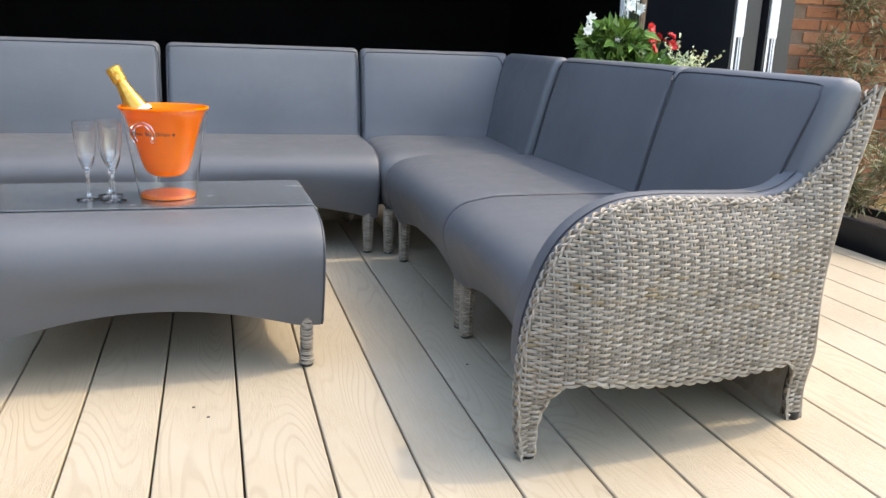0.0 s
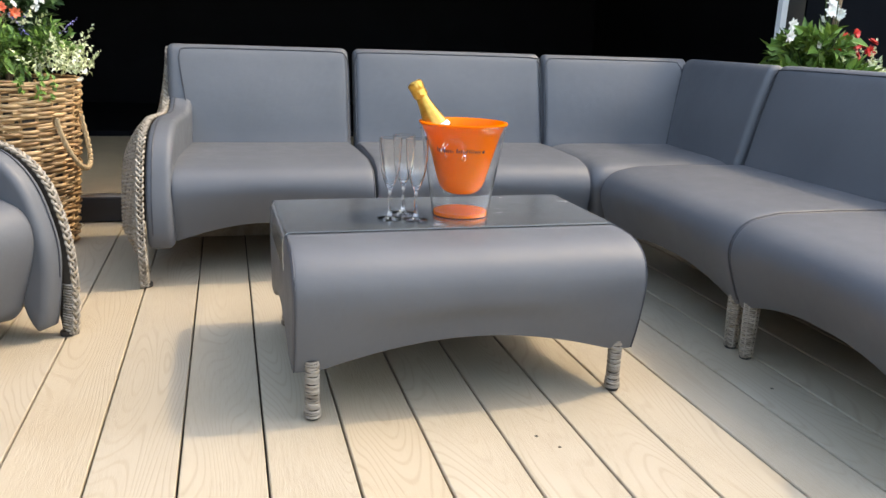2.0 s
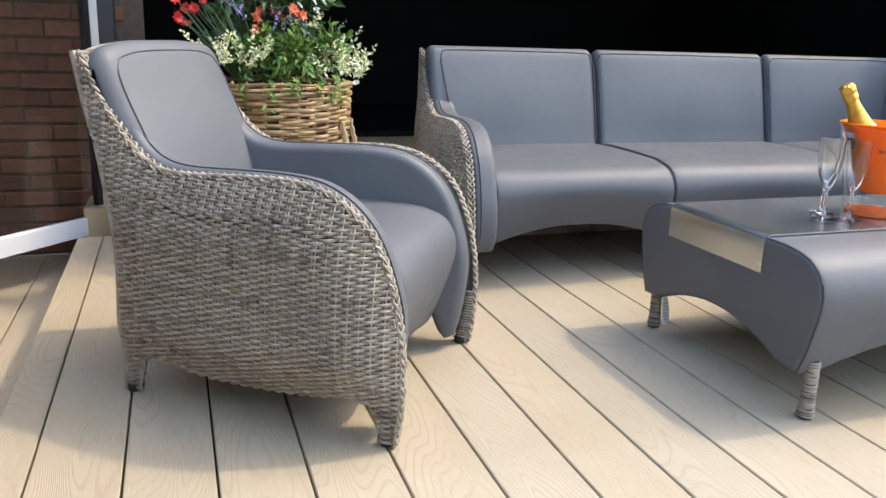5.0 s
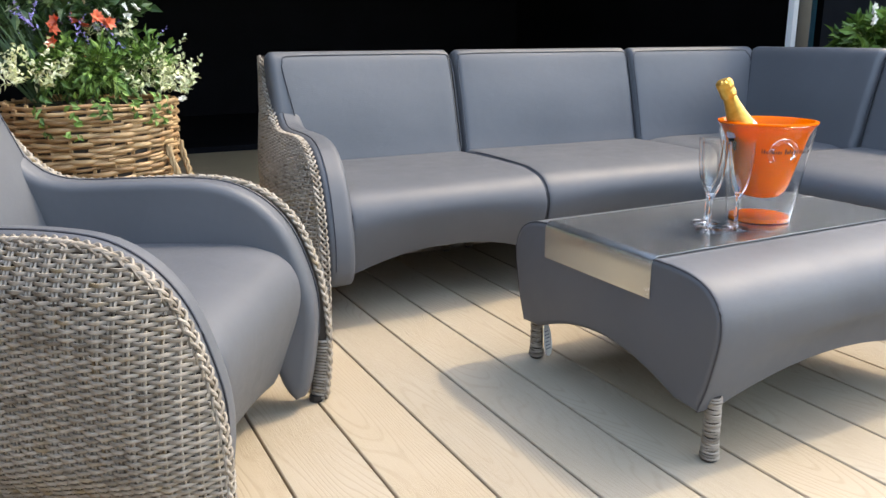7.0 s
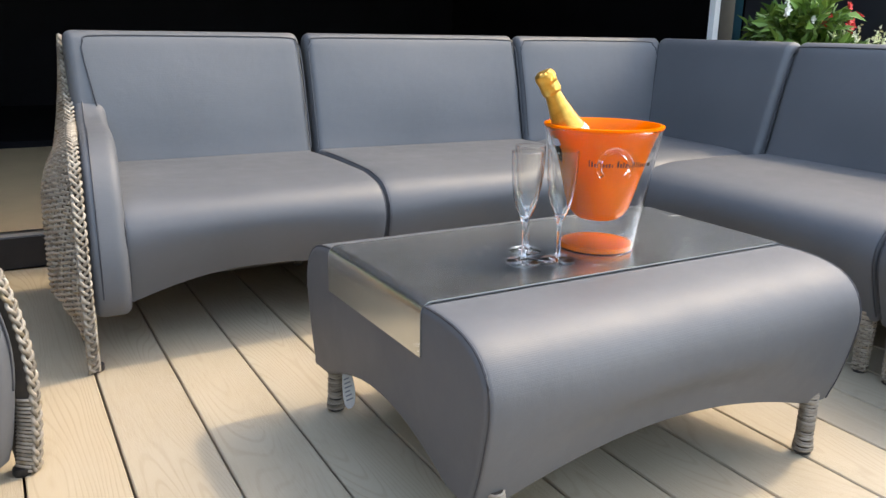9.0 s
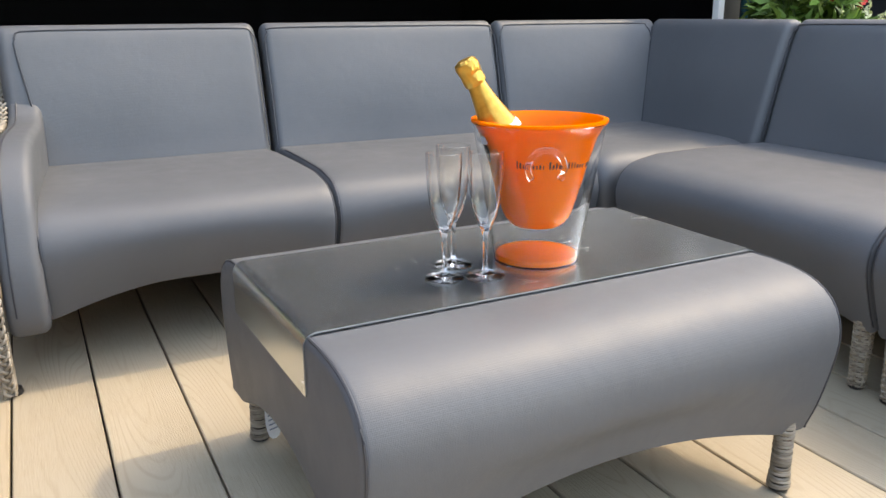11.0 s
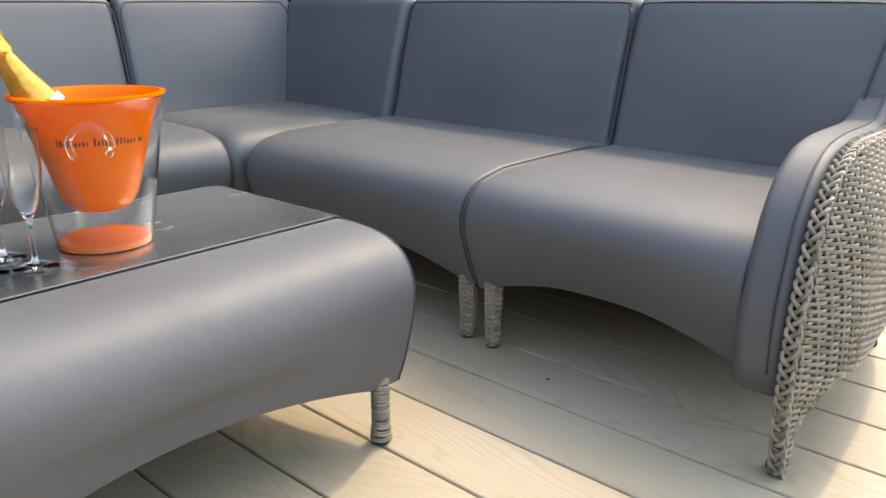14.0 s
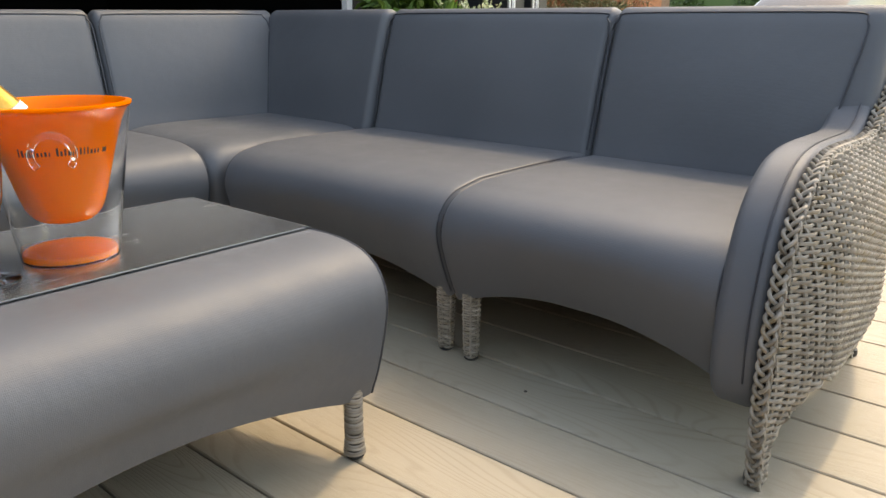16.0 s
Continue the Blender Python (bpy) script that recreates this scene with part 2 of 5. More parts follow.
M_POT = varied("black plastic trough", (0.010, 0.011, 0.013), (0.02, 0.021, 0.024), 0.45, 12, False)
M_LEAF = leaf_mat("mid green leaf", (0.055, 0.125, 0.018), (0.16, 0.28, 0.05))
M_DARKLEAF = leaf_mat("dark green leaf", (0.015, 0.045, 0.012), (0.045, 0.095, 0.022))
M_CREAM = leaf_mat("cream variegated leaf", (0.50, 0.55, 0.26), (0.74, 0.74, 0.50))
M_DRY = leaf_mat("straggly olive leaf", (0.10, 0.115, 0.045), (0.26, 0.24, 0.12))
M_RED = leaf_mat("red petal", (0.42, 0.006, 0.008), (0.60, 0.02, 0.02))
M_CORAL = leaf_mat("coral petal", (0.55, 0.075, 0.03), (0.66, 0.14, 0.06))
M_VIOLET = leaf_mat("violet petal", (0.16, 0.13, 0.42), (0.32, 0.28, 0.62))
M_PETAL = leaf_mat("white petal", (0.74, 0.74, 0.68), (0.84, 0.84, 0.80))
M_HEDGE = leaf_mat("far hedge leaf", (0.018, 0.045, 0.012), (0.055, 0.10, 0.026))
M_CANE = varied("brown garden cane", (0.16, 0.10, 0.055), (0.26, 0.17, 0.10), 0.7, 40, False)


# ---------------------------------------------------------------- mesh helpers
def mesh_of(name, verts, faces, mat, angle=40):
    me = bpy.data.meshes.new(name)
    me.from_pydata([tuple(v) for v in verts], [], faces)
    me.materials.append(mat)
    me.polygons.foreach_set("use_smooth", [angle > 0] * len(me.polygons))
    if angle > 0:
        me.set_sharp_from_angle(angle=radians(angle))
    me.update()
    return me


class Geo:
    """Vertices and faces gathered for one mesh."""

    def __init__(self):
        self.v, self.f = [], []

    def ring_loft(self, rings, caps=True, closed=True):
        b, n = len(self.v), len(rings[0])
        for r in rings:
            self.v.extend(tuple(p) for p in r)
        for i in range(len(rings) - 1):
            for j in range(n if closed else n - 1):
                k = (j + 1) % n
                self.f.append((b + i * n + j, b + i * n + k, b + (i + 1) * n + k, b + (i + 1) * n + j))
        if caps:
            self.f.append(tuple(b + j for j in reversed(range(n))))
            self.f.append(tuple(b + (len(rings) - 1) * n + j for j in range(n)))
        return self

    def tube(self, path, r, sides=8, squash=None, closed=False):
        """A tube along path; r a number or a function of the fraction; squash: (normal, factor)."""
        pts = [Vector(p) for p in path]
        n, rings = len(pts), []
        up = Vector((0, 0, 1))
        for i, p in enumerate(pts):
            d = (pts[(i + 1) % n] - pts[i - 1]) if closed else (pts[min(i + 1, n - 1)] - pts[max(i - 1, 0)])
            d.normalize()
            ref = squash[0] if squash else (up if abs(d.z) < 0.92 else Vector((1, 0, 0)))
            a = (ref - d * ref.dot(d)).normalized()
            c = d.cross(a)
            rr = r(i / max(1, n - 1)) if callable(r) else r
            ra = rr * (squash[1] if squash else 1)
            rings.append([p + a * ra * math.cos(2 * math.pi * k / sides) + c * rr * math.sin(2 * math.pi * k / sides)
                          for k in range(sides)])
        if closed:
            rings.append(rings[0])
        return self.ring_loft(rings, caps=not closed)

    def lathe(self, profile, sides=32, centre=(0, 0, 0), caps=True):
        c = Vector(centre)
        rings = [[c + Vector((r * math.cos(2 * math.pi * k / sides), r * math.sin(2 * math.pi * k / sides), z))
                  for k in range(sides)] for r, z in profile]
        return self.ring_loft(rings, caps=caps)

    def box(self, x0, y0, z0, x1, y1, z1, bev=0.0):
        if bev <= 0:
            b = len(self.v)
            self.v += [(x, y, z) for z in (z0, z1) for y in (y0, y1) for x in (x0, x1)]
            self.f += [tuple(b + i for i in q) for q in
                       ((0, 2, 3, 1), (4, 5, 7, 6), (0, 1, 5, 4), (2, 6, 7, 3), (0, 4, 6, 2), (1, 3, 7, 5))]
            return self

        def rect(d, z):
            return [(x0 + d, y0 + d, z), (x1 - d, y0 + d, z), (x1 - d, y1 - d, z), (x0 + d, y1 - d, z)]
        return self.ring_loft([rect(bev, z0), rect(0, z0 + bev), rect(0, z1 - bev), rect(bev, z1)])

    def leaf(self, p, d, n, length, width, fold=0.25):
        """A folded pointed leaf from p along d, facing n."""
        b = len(self.v)
        d, n = d.normalized(), n.normalized()
        s = d.cross(n).normalized()
        n = s.cross(d)
        mid = p + d * length * 0.45
        self.v += [tuple(p), tuple(mid + s * width / 2 + n * width * fold), tuple(p + d * length - n * length * 0.12),
                   tuple(mid - s * width / 2 + n * width * fold), tuple(mid)]
        self.f += [(b, b + 1, b + 4), (b + 4, b + 1, b + 2), (b, b + 4, b + 3), (b + 4, b + 2, b + 3)]
        return self

    def mesh(self, name, mat, angle=40):
        return mesh_of(name, self.v, self.f, mat, angle)


def part(name, geo, mat, parent, label="", angle=40, kind=""):
    ob = new(name, geo.mesh(name, mat, angle))
    ob.parent = parent
    return tagged(ob, label=label, kind=kind)


def thing(name, m, label, category, group="", kind=""):
    ob = new(name)
    ob.empty_display_size = 0.1
    ob.matrix_world = m
    return tagged(ob, label, category, group, kind)


def solid(name, geo, mat, m, label, category, group="", kind="", angle=40):
    ob = new(name, geo.mesh(name, mat, angle))
    ob.matrix_world = m
    return tagged(ob, label, category, group, kind)


def smooth_line(pts, n, closed=False):
    """n points along a Catmull-Rom curve through pts, evenly spaced."""
    p = [np.array(q, float) for q in pts]
    if closed:
        p = [p[-1]] + p + [p[0], p[1]]
    else:
        p = [2 * p[0] - p[1]] + p + [2 * p[-1] - p[-2]]
    out = []
    for i in range(1, len(p) - 2):
        for s in np.linspace(0, 1, 12, endpoint=False):
            a, b, c, d = p[i - 1], p[i], p[i + 1], p[i + 2]
            out.append(0.5 * (2 * b + (c - a) * s + (2 * a - 5 * b + 4 * c - d) * s * s + (3 * b - a - 3 * c + d) * s ** 3))
    out.append(p[-2])
    out = np.array(out)
    seg = np.r_[0, np.cumsum(np.linalg.norm(np.diff(out, axis=0), axis=1))]
    t = np.linspace(0, seg[-1], n + 1 if closed else n)[: n]
    return np.stack([np.interp(t, seg, out[:, k]) for k in range(out.shape[1])], 1)


def inset(poly, d):
    """A closed 2D outline moved inwards by d."""
    p = np.array(poly, float)
    e = np.roll(p, -1, 0) - np.roll(p, 1, 0)
    nrm = np.stack([-e[:, 1], e[:, 0]], 1) / np.maximum(1e-9, np.linalg.norm(e, axis=1))[:, None]
    area = 0.5 * np.sum(p[:, 0] * np.roll(p[:, 1], -1) - np.roll(p[:, 0], -1) * p[:, 1])
    return p + nrm * d * (1 if area > 0 else -1)


def pillow(profile_at, x0, x1, r, n=22, steps=4, r_end=None):
    """A body of width x0..x1 from closed (y, z) profiles, with rounded ends of radius r."""
    g, rings = Geo(), []
    re = r if r_end is None else r_end
    arc = [(1 - math.cos(a), 1 - math.sin(a)) for a in np.linspace(0, math.pi / 2, steps + 1)]
    stations = [(x0 + r * dx, r * ins) for dx, ins in arc]
    stations += [(x, 0.0) for x in np.linspace(x0 + r, x1 - re, n)[1:-1]]
    stations += [(x1 - re * dx, re * ins) for dx, ins in reversed(arc)]
    for x, ins in stations:
        prof = profile_at((x - x0) / (x1 - x0))
        rings.append([(x, y, z) for y, z in (inset(prof, ins) if ins > 0 else prof)])
    return g.ring_loft(rings)


# ---------------------------------------------------------------- woven furniture parts
SIDE = [(-0.022, 0.0), (-0.034, 0.10), (-0.036, 0.20), (-0.026, 0.29), (-0.004, 0.375), (0.030, 0.452), (0.075, 0.503),
        (0.130, 0.538), (0.190, 0.556), (0.270, 0.563), (0.40, 0.558), (0.52, 0.553), (0.60, 0.560), (0.660, 0.590),
        (0.715, 0.645), (0.767, 0.715), (0.818, 0.812)]
SIDE_BACK = [(0.836, 0.812), (0.800, 0.690), (0.757, 0.580), (0.722, 0.46), (0.708, 0.35), (0.716, 0.2), (0.742, 0.0)]
SIDE_LOW = [(0.700, 0.0), (0.684, 0.09), (0.668, 0.150), (0.640, 0.172), (0.58, 0.170), (0.45, 0.163), (0.30, 0.166), (0.17, 0.182),
            (0.100, 0.195), (0.055, 0.192), (0.026, 0.165), (0.010, 0.10), (0.008, 0.0)]
CHAIR_LOW = [(0.700, 0.0), (0.684, 0.06), (0.662, 0.100), (0.62, 0.110), (0.48, 0.088), (0.32, 0.088), (0.18, 0.098), (0.095, 0.116),
             (0.058, 0.112), (0.034, 0.095), (0.018, 0.05), (0.012, 0.0)]


def swell_grid():
    """How far the woven side swells outwards, on a grid over its depth and height."""
    edge = smooth_line(SIDE, 120)
    grid = np.zeros((186, 172))
    for i in range(186):
        y = -0.06 + 0.005 * i
        fall = math.cos(math.pi / 2 * min(1, max(0, (y - 0.36) / 0.47))) ** 0.6
        for j in range(172):
            z = 0.005 * j
            d = float(np.min(np.hypot(edge[:, 0] - y, edge[:, 1] - z)))
            foot = min(1, max(0, (z - 0.05) / 0.16))
            grid[i, j] = 0.070 * math.sin(math.pi / 2 * min(1, d / 0.15)) ** 0.85 * fall * foot * foot * (3 - 2 * foot)
    return grid


SWELL = swell_grid()


def bulge(y, z):
    fi, fj = min(184.99, max(0, (y + 0.06) / 0.005)), min(170.99, max(0, z / 0.005))
    i, j = int(fi), int(fj)
    u, v = fi - i, fj - j
    return float((SWELL[i, j] * (1 - u) + SWELL[i + 1, j] * u) * (1 - v) + (SWELL[i, j + 1] * (1 - u) + SWELL[i + 1, j + 1] * u) * v)


WRAP = 0.020                         # width of the woven front edge
SPLAY = 0.072                        # the sides draw in by this much towards the back


def woven_side(parent, x, out, low_line=SIDE_LOW, name="side_panel"):
    """Woven side at local x, facing out (-1 or 1), with its braided rim and dark core."""
    def lean(g):
        g.v = [(vx - out * SPLAY * vy / 0.75, vy, vz) for vx, vy, vz in g.v]
        return g

    outline = np.vstack([smooth_line(SIDE, 60), smooth_line(SIDE_BACK, 30), smooth_line(low_line, 40)])

    def spans(z):
        xs = []
        q = np.roll(outline, -1, 0)
        for (ya, za), (yb, zb) in zip(outline, q):
            if (za <= z) != (zb <= z):
                xs.append(ya + (z - za) / (zb - za) * (yb - ya))
        xs.sort()
        return list(zip(xs[::2], xs[1::2]))

    # core: the outline, a little inset and 12 mm thick
    g = Geo()
    ins = inset(outline, 0.006)
    g.ring_loft([[(x + out * (bulge(y, z) - 0.020), y, z) for y, z in ins], [(x + out * (bulge(y, z) - 0.0095), y, z) for y, z in ins]])
    core = part(name, lean(g), M_CORE, parent, "woven wicker side panel", angle=30)
    weave = Geo()
    pitch, wave = 0.0067, 0.0250
    row = 0
    z = 0.012
    rnd = random.Random(5)
    while z < 0.79:
        for ya, yb in spans(z):
            if yb - ya < 0.012:
                continue
            q4 = wave / 5
            ks = np.arange(math.ceil(ya / q4 + 0.3), math.floor(yb / q4 - 0.3) + 1) * q4
            ys = [ya] + [float(q) for q in ks] + [yb]
            n = len(ys) - 1
            path = []
            for y in ys:
                ph = math.cos(math.pi * y / wave + math.pi * row)
                zz = z + 0.0012 * math.sin(y * 9 + z * 14) + rnd.uniform(-0.0005, 0.0005)
                path.append((x + out * (bulge(y, z) + 0.0012 + 0.0052 * ph + rnd.uniform(-0.0004, 0.0004)), y, zz))
            # strands are cut into lengths so that their colours vary
            cut = 0
            while cut < n:
                step = min(n - cut, rnd.choice((10, 20, 40, 60)))
                if n - cut - step < 2:
                    step = n - cut
                weave.tube(path[cut:cut + step + 1], 0.0037, 6, (Vector((out, 0, 0)), 0.8))
                cut += step
        z += pitch
        row += 1
    # paired stakes
    y = -wave
    while y < 0.82:
        for dy in (-0.0036, 0.0036):
            zs = []
            for z in list(np.arange(0.01, 0.80, 0.01)) + [9.0]:
                if any(a + 0.002 <= y + dy <= c - 0.002 for a, c in spans(z)):
                    zs.append(z)
                else:
                    if len(zs) > 2:
                        weave.tube([(x + out * (bulge(y, q) + 0.0012), y + dy, q) for q in zs], 0.0031, 5)
                    zs = []
        y += wave
    part("weave", lean(weave), M_WICKER, core, "grey-beige flat wicker strands", angle=60, kind="stuff")
    # braided rim
    rim = Geo()
    edge = smooth_line(SIDE, 200)
    for ph in range(2):
        path = []
        for i, (y, z) in enumerate(edge):
            a = i * 0.8 + ph * math.pi
            path.append((x + out * (0.002 + 0.0032 * math.cos(a)), y - 0.0024 * math.sin(a), z + 0.0036 * math.sin(a)))
        rim.tube(path, 0.0036, 6)
    # the woven front edge, wrapped inwards as far as the pad and all round the foot
    seg = np.linalg.norm(np.diff(edge, axis=0), axis=1)
    dist = np.concatenate([[0], np.cumsum(seg)])
    fine = np.arange(0.008, dist[-1] - 0.004, 0.0084)
    ey, ez = np.interp(fine, dist, edge[:, 0]), np.interp(fine, dist, edge[:, 1])
    ty, tz = np.gradient(ey), np.gradient(ez)
    tl = np.hypot(ty, tz)
    ny, nz = tz / tl, -ty / tl
    block, cross = [], Geo()
    for i in range(len(fine)):
        y, z, a, b = float(ey[i]), float(ez[i]), float(ny[i]), float(nz[i])
        o, n = bulge(y, z), -WRAP
        deep = 0.030 if z < 0.3 and y < 0.2 else 0.014
        block.append([(x + out * (o - 0.004), y + 0.003 * a, z + 0.003 * b), (x + out * (n + 0.002), y + 0.003 * a, z + 0.003 * b),
                      (x + out * (n + 0.002), y + deep * a, z + deep * b), (x + out * (o - 0.004), y + deep * a, z + deep * b)])
        if z < 0.16 and y < 0.2:
            ring = [(x + out * (o + (n - o) * f), y, z) for f in (0.0, 0.33, 0.67, 1.0)]
            ring += [(x + out * (n - 0.001), y + 0.015 * a, z + 0.015 * b), (x + out * n, y + 0.031 * a, z + 0.031 * b), (x + out * (o - 0.004), y + 0.032 * a, z + 0.032 * b)]
            cross.tube(ring, 0.0034, 6, closed=True)
    # three strands plaited along the edge
    for k in range(3):
        path = []
        for i in range(0, len(fine)):
            for h in (0.0, 0.5):
                q = min(i + h, len(fine) - 1.001)
                c, f = int(q), q - int(q)
                y, z = ey[c] + (ey[c + 1] - ey[c]) * f, ez[c] + (ez[c + 1] - ez[c]) * f
                ph = 2 * math.pi * (q * 0.0084 / 0.062 + k / 3)
                lift = 0.0030 + 0.0034 * math.sin(2 * ph)
                path.append((x + out * (-WRAP / 2 + 0.0015 + 0.0115 * math.sin(ph)), y - ny[c] * lift, z - nz[c] * lift))
        cross.tube(path, 0.0041, 6)
    part("front_edge", lean(Geo().ring_loft(block)), M_CORE, core, "wrapped wicker front edge and foot", angle=40)
    part("edge_weave", lean(cross), M_WICKER, core, "wicker strands plaited along the front edge", angle=60, kind="stuff")
    low = smooth_line(low_line, 120)
    for ph in range(2):
        rim.tube([(x + out * (bulge(y, z) + 0.005 * math.cos(i * 0.7 + ph * 3.14)), y, z + 0.005 * math.sin(i * 0.7 + ph * 3.14))
                  for i, (y, z) in enumerate(low)], 0.0045, 6)
    rim.tube([(x + out * bulge(y, z), y, z) for y, z in smooth_line(SIDE_BACK, 40)], 0.008, 6)
    part("rim", lean(rim), M_WICKER, core, "braided wicker rim", angle=60)
    for yy in (0.0, 0.721):
        f = Geo().lathe([(0.017, 0.0), (0.019, 0.004), (0.018, 0.016)], 14, (x - out * (0.014 if yy == 0.0 else 0.004), yy, 0))
        part("glide", lean(f), M_GLIDE, core, "black plastic foot glide")


def leg(parent, x, y, top=0.19, r0=0.018, r1=0.023, woven=True):
    """A leg wound with wicker; woven: strands pass over and under six upright stakes."""
    g, z, rnd, row = Geo(), 0.010, random.Random(int(1000 * (x + 2 * y))), 0
    turn = rnd.uniform(0, 1)
    while z < top:
        r = r0 + (r1 - r0) * z / top + (0.0 if woven else 0.0045 * max(0.0, 1 - z / 0.04)) - 0.0022
        t0 = rnd.uniform(-0.0010, 0.0010) if woven else rnd.uniform(-0.0024, 0.0024)
        dr = 0.0 if woven else rnd.uniform(-0.0009, 0.0009)
        ring = []
        for a in np.linspace(0, 2 * math.pi, 24, endpoint=False):
            q = r + dr + (0.0024 * math.cos(3 * (a + turn) + math.pi * row) if woven else 0.0)
            ring.append((x + q * math.cos(a), y + q * math.sin(a), z + t0 * math.sin(a + row)))
        g.tube(ring, 0.0031, 6, closed=True)
        z += 0.0064 if woven else 0.0060 + rnd.uniform(-0.0006, 0.0012)
        row += 1
    for k in range(6 if woven else 0):
        a = math.pi * k / 3 - turn
        g.tube([(x + (r0 + (r1 - r0) * z / top - 0.0016) * math.cos(a), y + (r0 + (r1 - r0) * z / top - 0.0016) * math.sin(a), z) for z in (0.010, top / 2, top)], 0.0030, 6)
    ob = part("leg", Geo().lathe([(r0 - 0.0030, 0.008), (r1 - 0.0030, top)], 12, (x, y, 0)), M_CORE, parent, "wicker-wrapped leg")
    part("winding", g, M_WICKER, ob, "wicker strand wound round the leg", angle=60, kind="stuff")
    part("glide", Geo().lathe([(0.015, 0.0), (0.018, 0.003), (0.017, 0.010)], 14, (x, y, 0)), M_GLIDE, ob, "black plastic foot glide")
    return ob


def arch(w, flat=0.12):
    """0 at the ends of a width, 1 in the middle: the curve of an arched apron."""
    s = min(1.0, max(0.0, (min(w, 1 - w) - flat * 0.25) / 0.42))
    return math.sin(s * math.pi / 2) ** 0.9


def seat_profile(zb, depth, top=0.43):
    front = [(0.052, 0.170), (0.030, 0.215), (0.006, 0.275), (-0.006, 0.322), (0.0, 0.360), (0.022, 0.392), (0.060, 0.414),
             (0.120, 0.426)]
    k = (top - zb) / (0.43 - 0.17)
    prof = [(y, top - (0.43 - z) * k) for y, z in smooth_line(front, 22)]
    prof += [(y, top + 0.004 * math.sin(math.pi * (y - 0.12) / (depth - 0.12))) for y in np.linspace(0.15, depth, 12)]
    prof += [(depth + 0.02, top - 0.05), (depth + 0.02, zb + 0.03), (depth - 0.06, zb + 0.012), (0.30, zb + 0.012), (0.12, zb + 0.012)]
    return np.array(prof)


BACK = [(0.610, 0.405), (0.628, 0.472), (0.648, 0.556), (0.672, 0.652), (0.698, 0.742), (0.714, 0.794), (0.728, 0.818), (0.748, 0.828),
        (0.775, 0.826), (0.792, 0.812), (0.796, 0.780), (0.775, 0.67), (0.742, 0.52), (0.715, 0.40), (0.69, 0.375), (0.63, 0.375)]


def back_profile(w, belly=0.012):
    p = smooth_line(BACK, 54, True)
    b = belly * (1 - (2 * w - 1) ** 2)
    return np.array([(y - b * math.sin(math.pi * min(1, max(0, (z - 0.40) / 0.40))) * (1 if y < 0.735 - (0.8 - z) * 0.15 else 0), z) for y, z in p])


def front_of_back(z, w, belly=0.012):
    ys = [p[0] for p in BACK[:7]]
    zs = [p[1] for p in BACK[:7]]
    b = belly * (1 - (2 * w - 1) ** 2) * math.sin(math.pi * min(1, max(0, (z - 0.40) / 0.40)))
    return float(np.interp(z, zs, ys)) - b


def back_piping(parent, x0, x1, total, in0=0.0, in1=0.0):
    """Piping round the front of a back, x0..x1 within the total width."""
    c, path = 0.046, []
    zlow, zhigh = 0.44, 0.812
    pts = [(x0, zlow), (x0, 0.60), (x0, zhigh - c), (x0 + c * 0.3, zhigh - c * 0.3), (x0 + c, zhigh), ((x0 + x1) / 2, zhigh + 0.002),
           (x1 - c, zhigh), (x1 - c * 0.3, zhigh - c * 0.3), (x1, zhigh - c), (x1, 0.60), (x1, zlow)]
    for x, z in smooth_line(pts, 90):
        drop = max(0.0, (zhigh - z) / (zhigh - zlow))
        x += (in0 if x < (x0 + x1) / 2 else -in1) * drop
        path.append((x, front_of_back(z, x / total) - 0.001, z))
    part("piping", Geo().tube(path, 0.0027, 6), M_PIPING, parent, "dark piped seam")


def seat_piping(parent, x, prof):
    path = [(x, y, z) for y, z in prof[1:32]]
    part("piping", Geo().tube(path, 0.0026, 6), M_PIPING, parent, "dark piped seam")


ARM = [(0.008, 0.135), (-0.022, 0.19), (-0.024, 0.285), (-0.002, 0.372), (0.032, 0.450), (0.078, 0.505), (0.134, 0.542), (0.200, 0.563),
       (0.30, 0.570), (0.42, 0.568), (0.54, 0.566), (0.61, 0.578), (0.660, 0.610), (0.70, 0.655), (0.745, 0.62), (0.72, 0.45), (0.60, 0.34),
       (0.30, 0.28), (0.13, 0.22), (0.055, 0.15)]


def arm_pad(parent, xa, xb, low=0.135):
    prof = smooth_line([(ARM[0][0], low)] + ARM[1:-1] + [(ARM[-1][0], low + 0.015)], 80, True)
    out = -1 if xa < 0.2 else 1
    g = pillow(lambda w: prof, xa, xb, 0.022, 6, 5)
    g.v = [(vx - out * SPLAY * vy / 0.75, vy, vz) for vx, vy, vz in g.v]
    pad = part("arm_pad", g, M_SOFA, parent, "padded grey leatherette arm")
    edge = smooth_line(ARM[1:14], 70)
    for xx in ((xa + 0.024,) if out < 0 else (xb - 0.024,)):
        part("piping", Geo().tube([(xx - out * SPLAY * y / 0.75, y - 0.002, z + 0.001) for y, z in edge], 0.0022, 6), M_PIPING, pad, "dark stitched seam")
    return pad


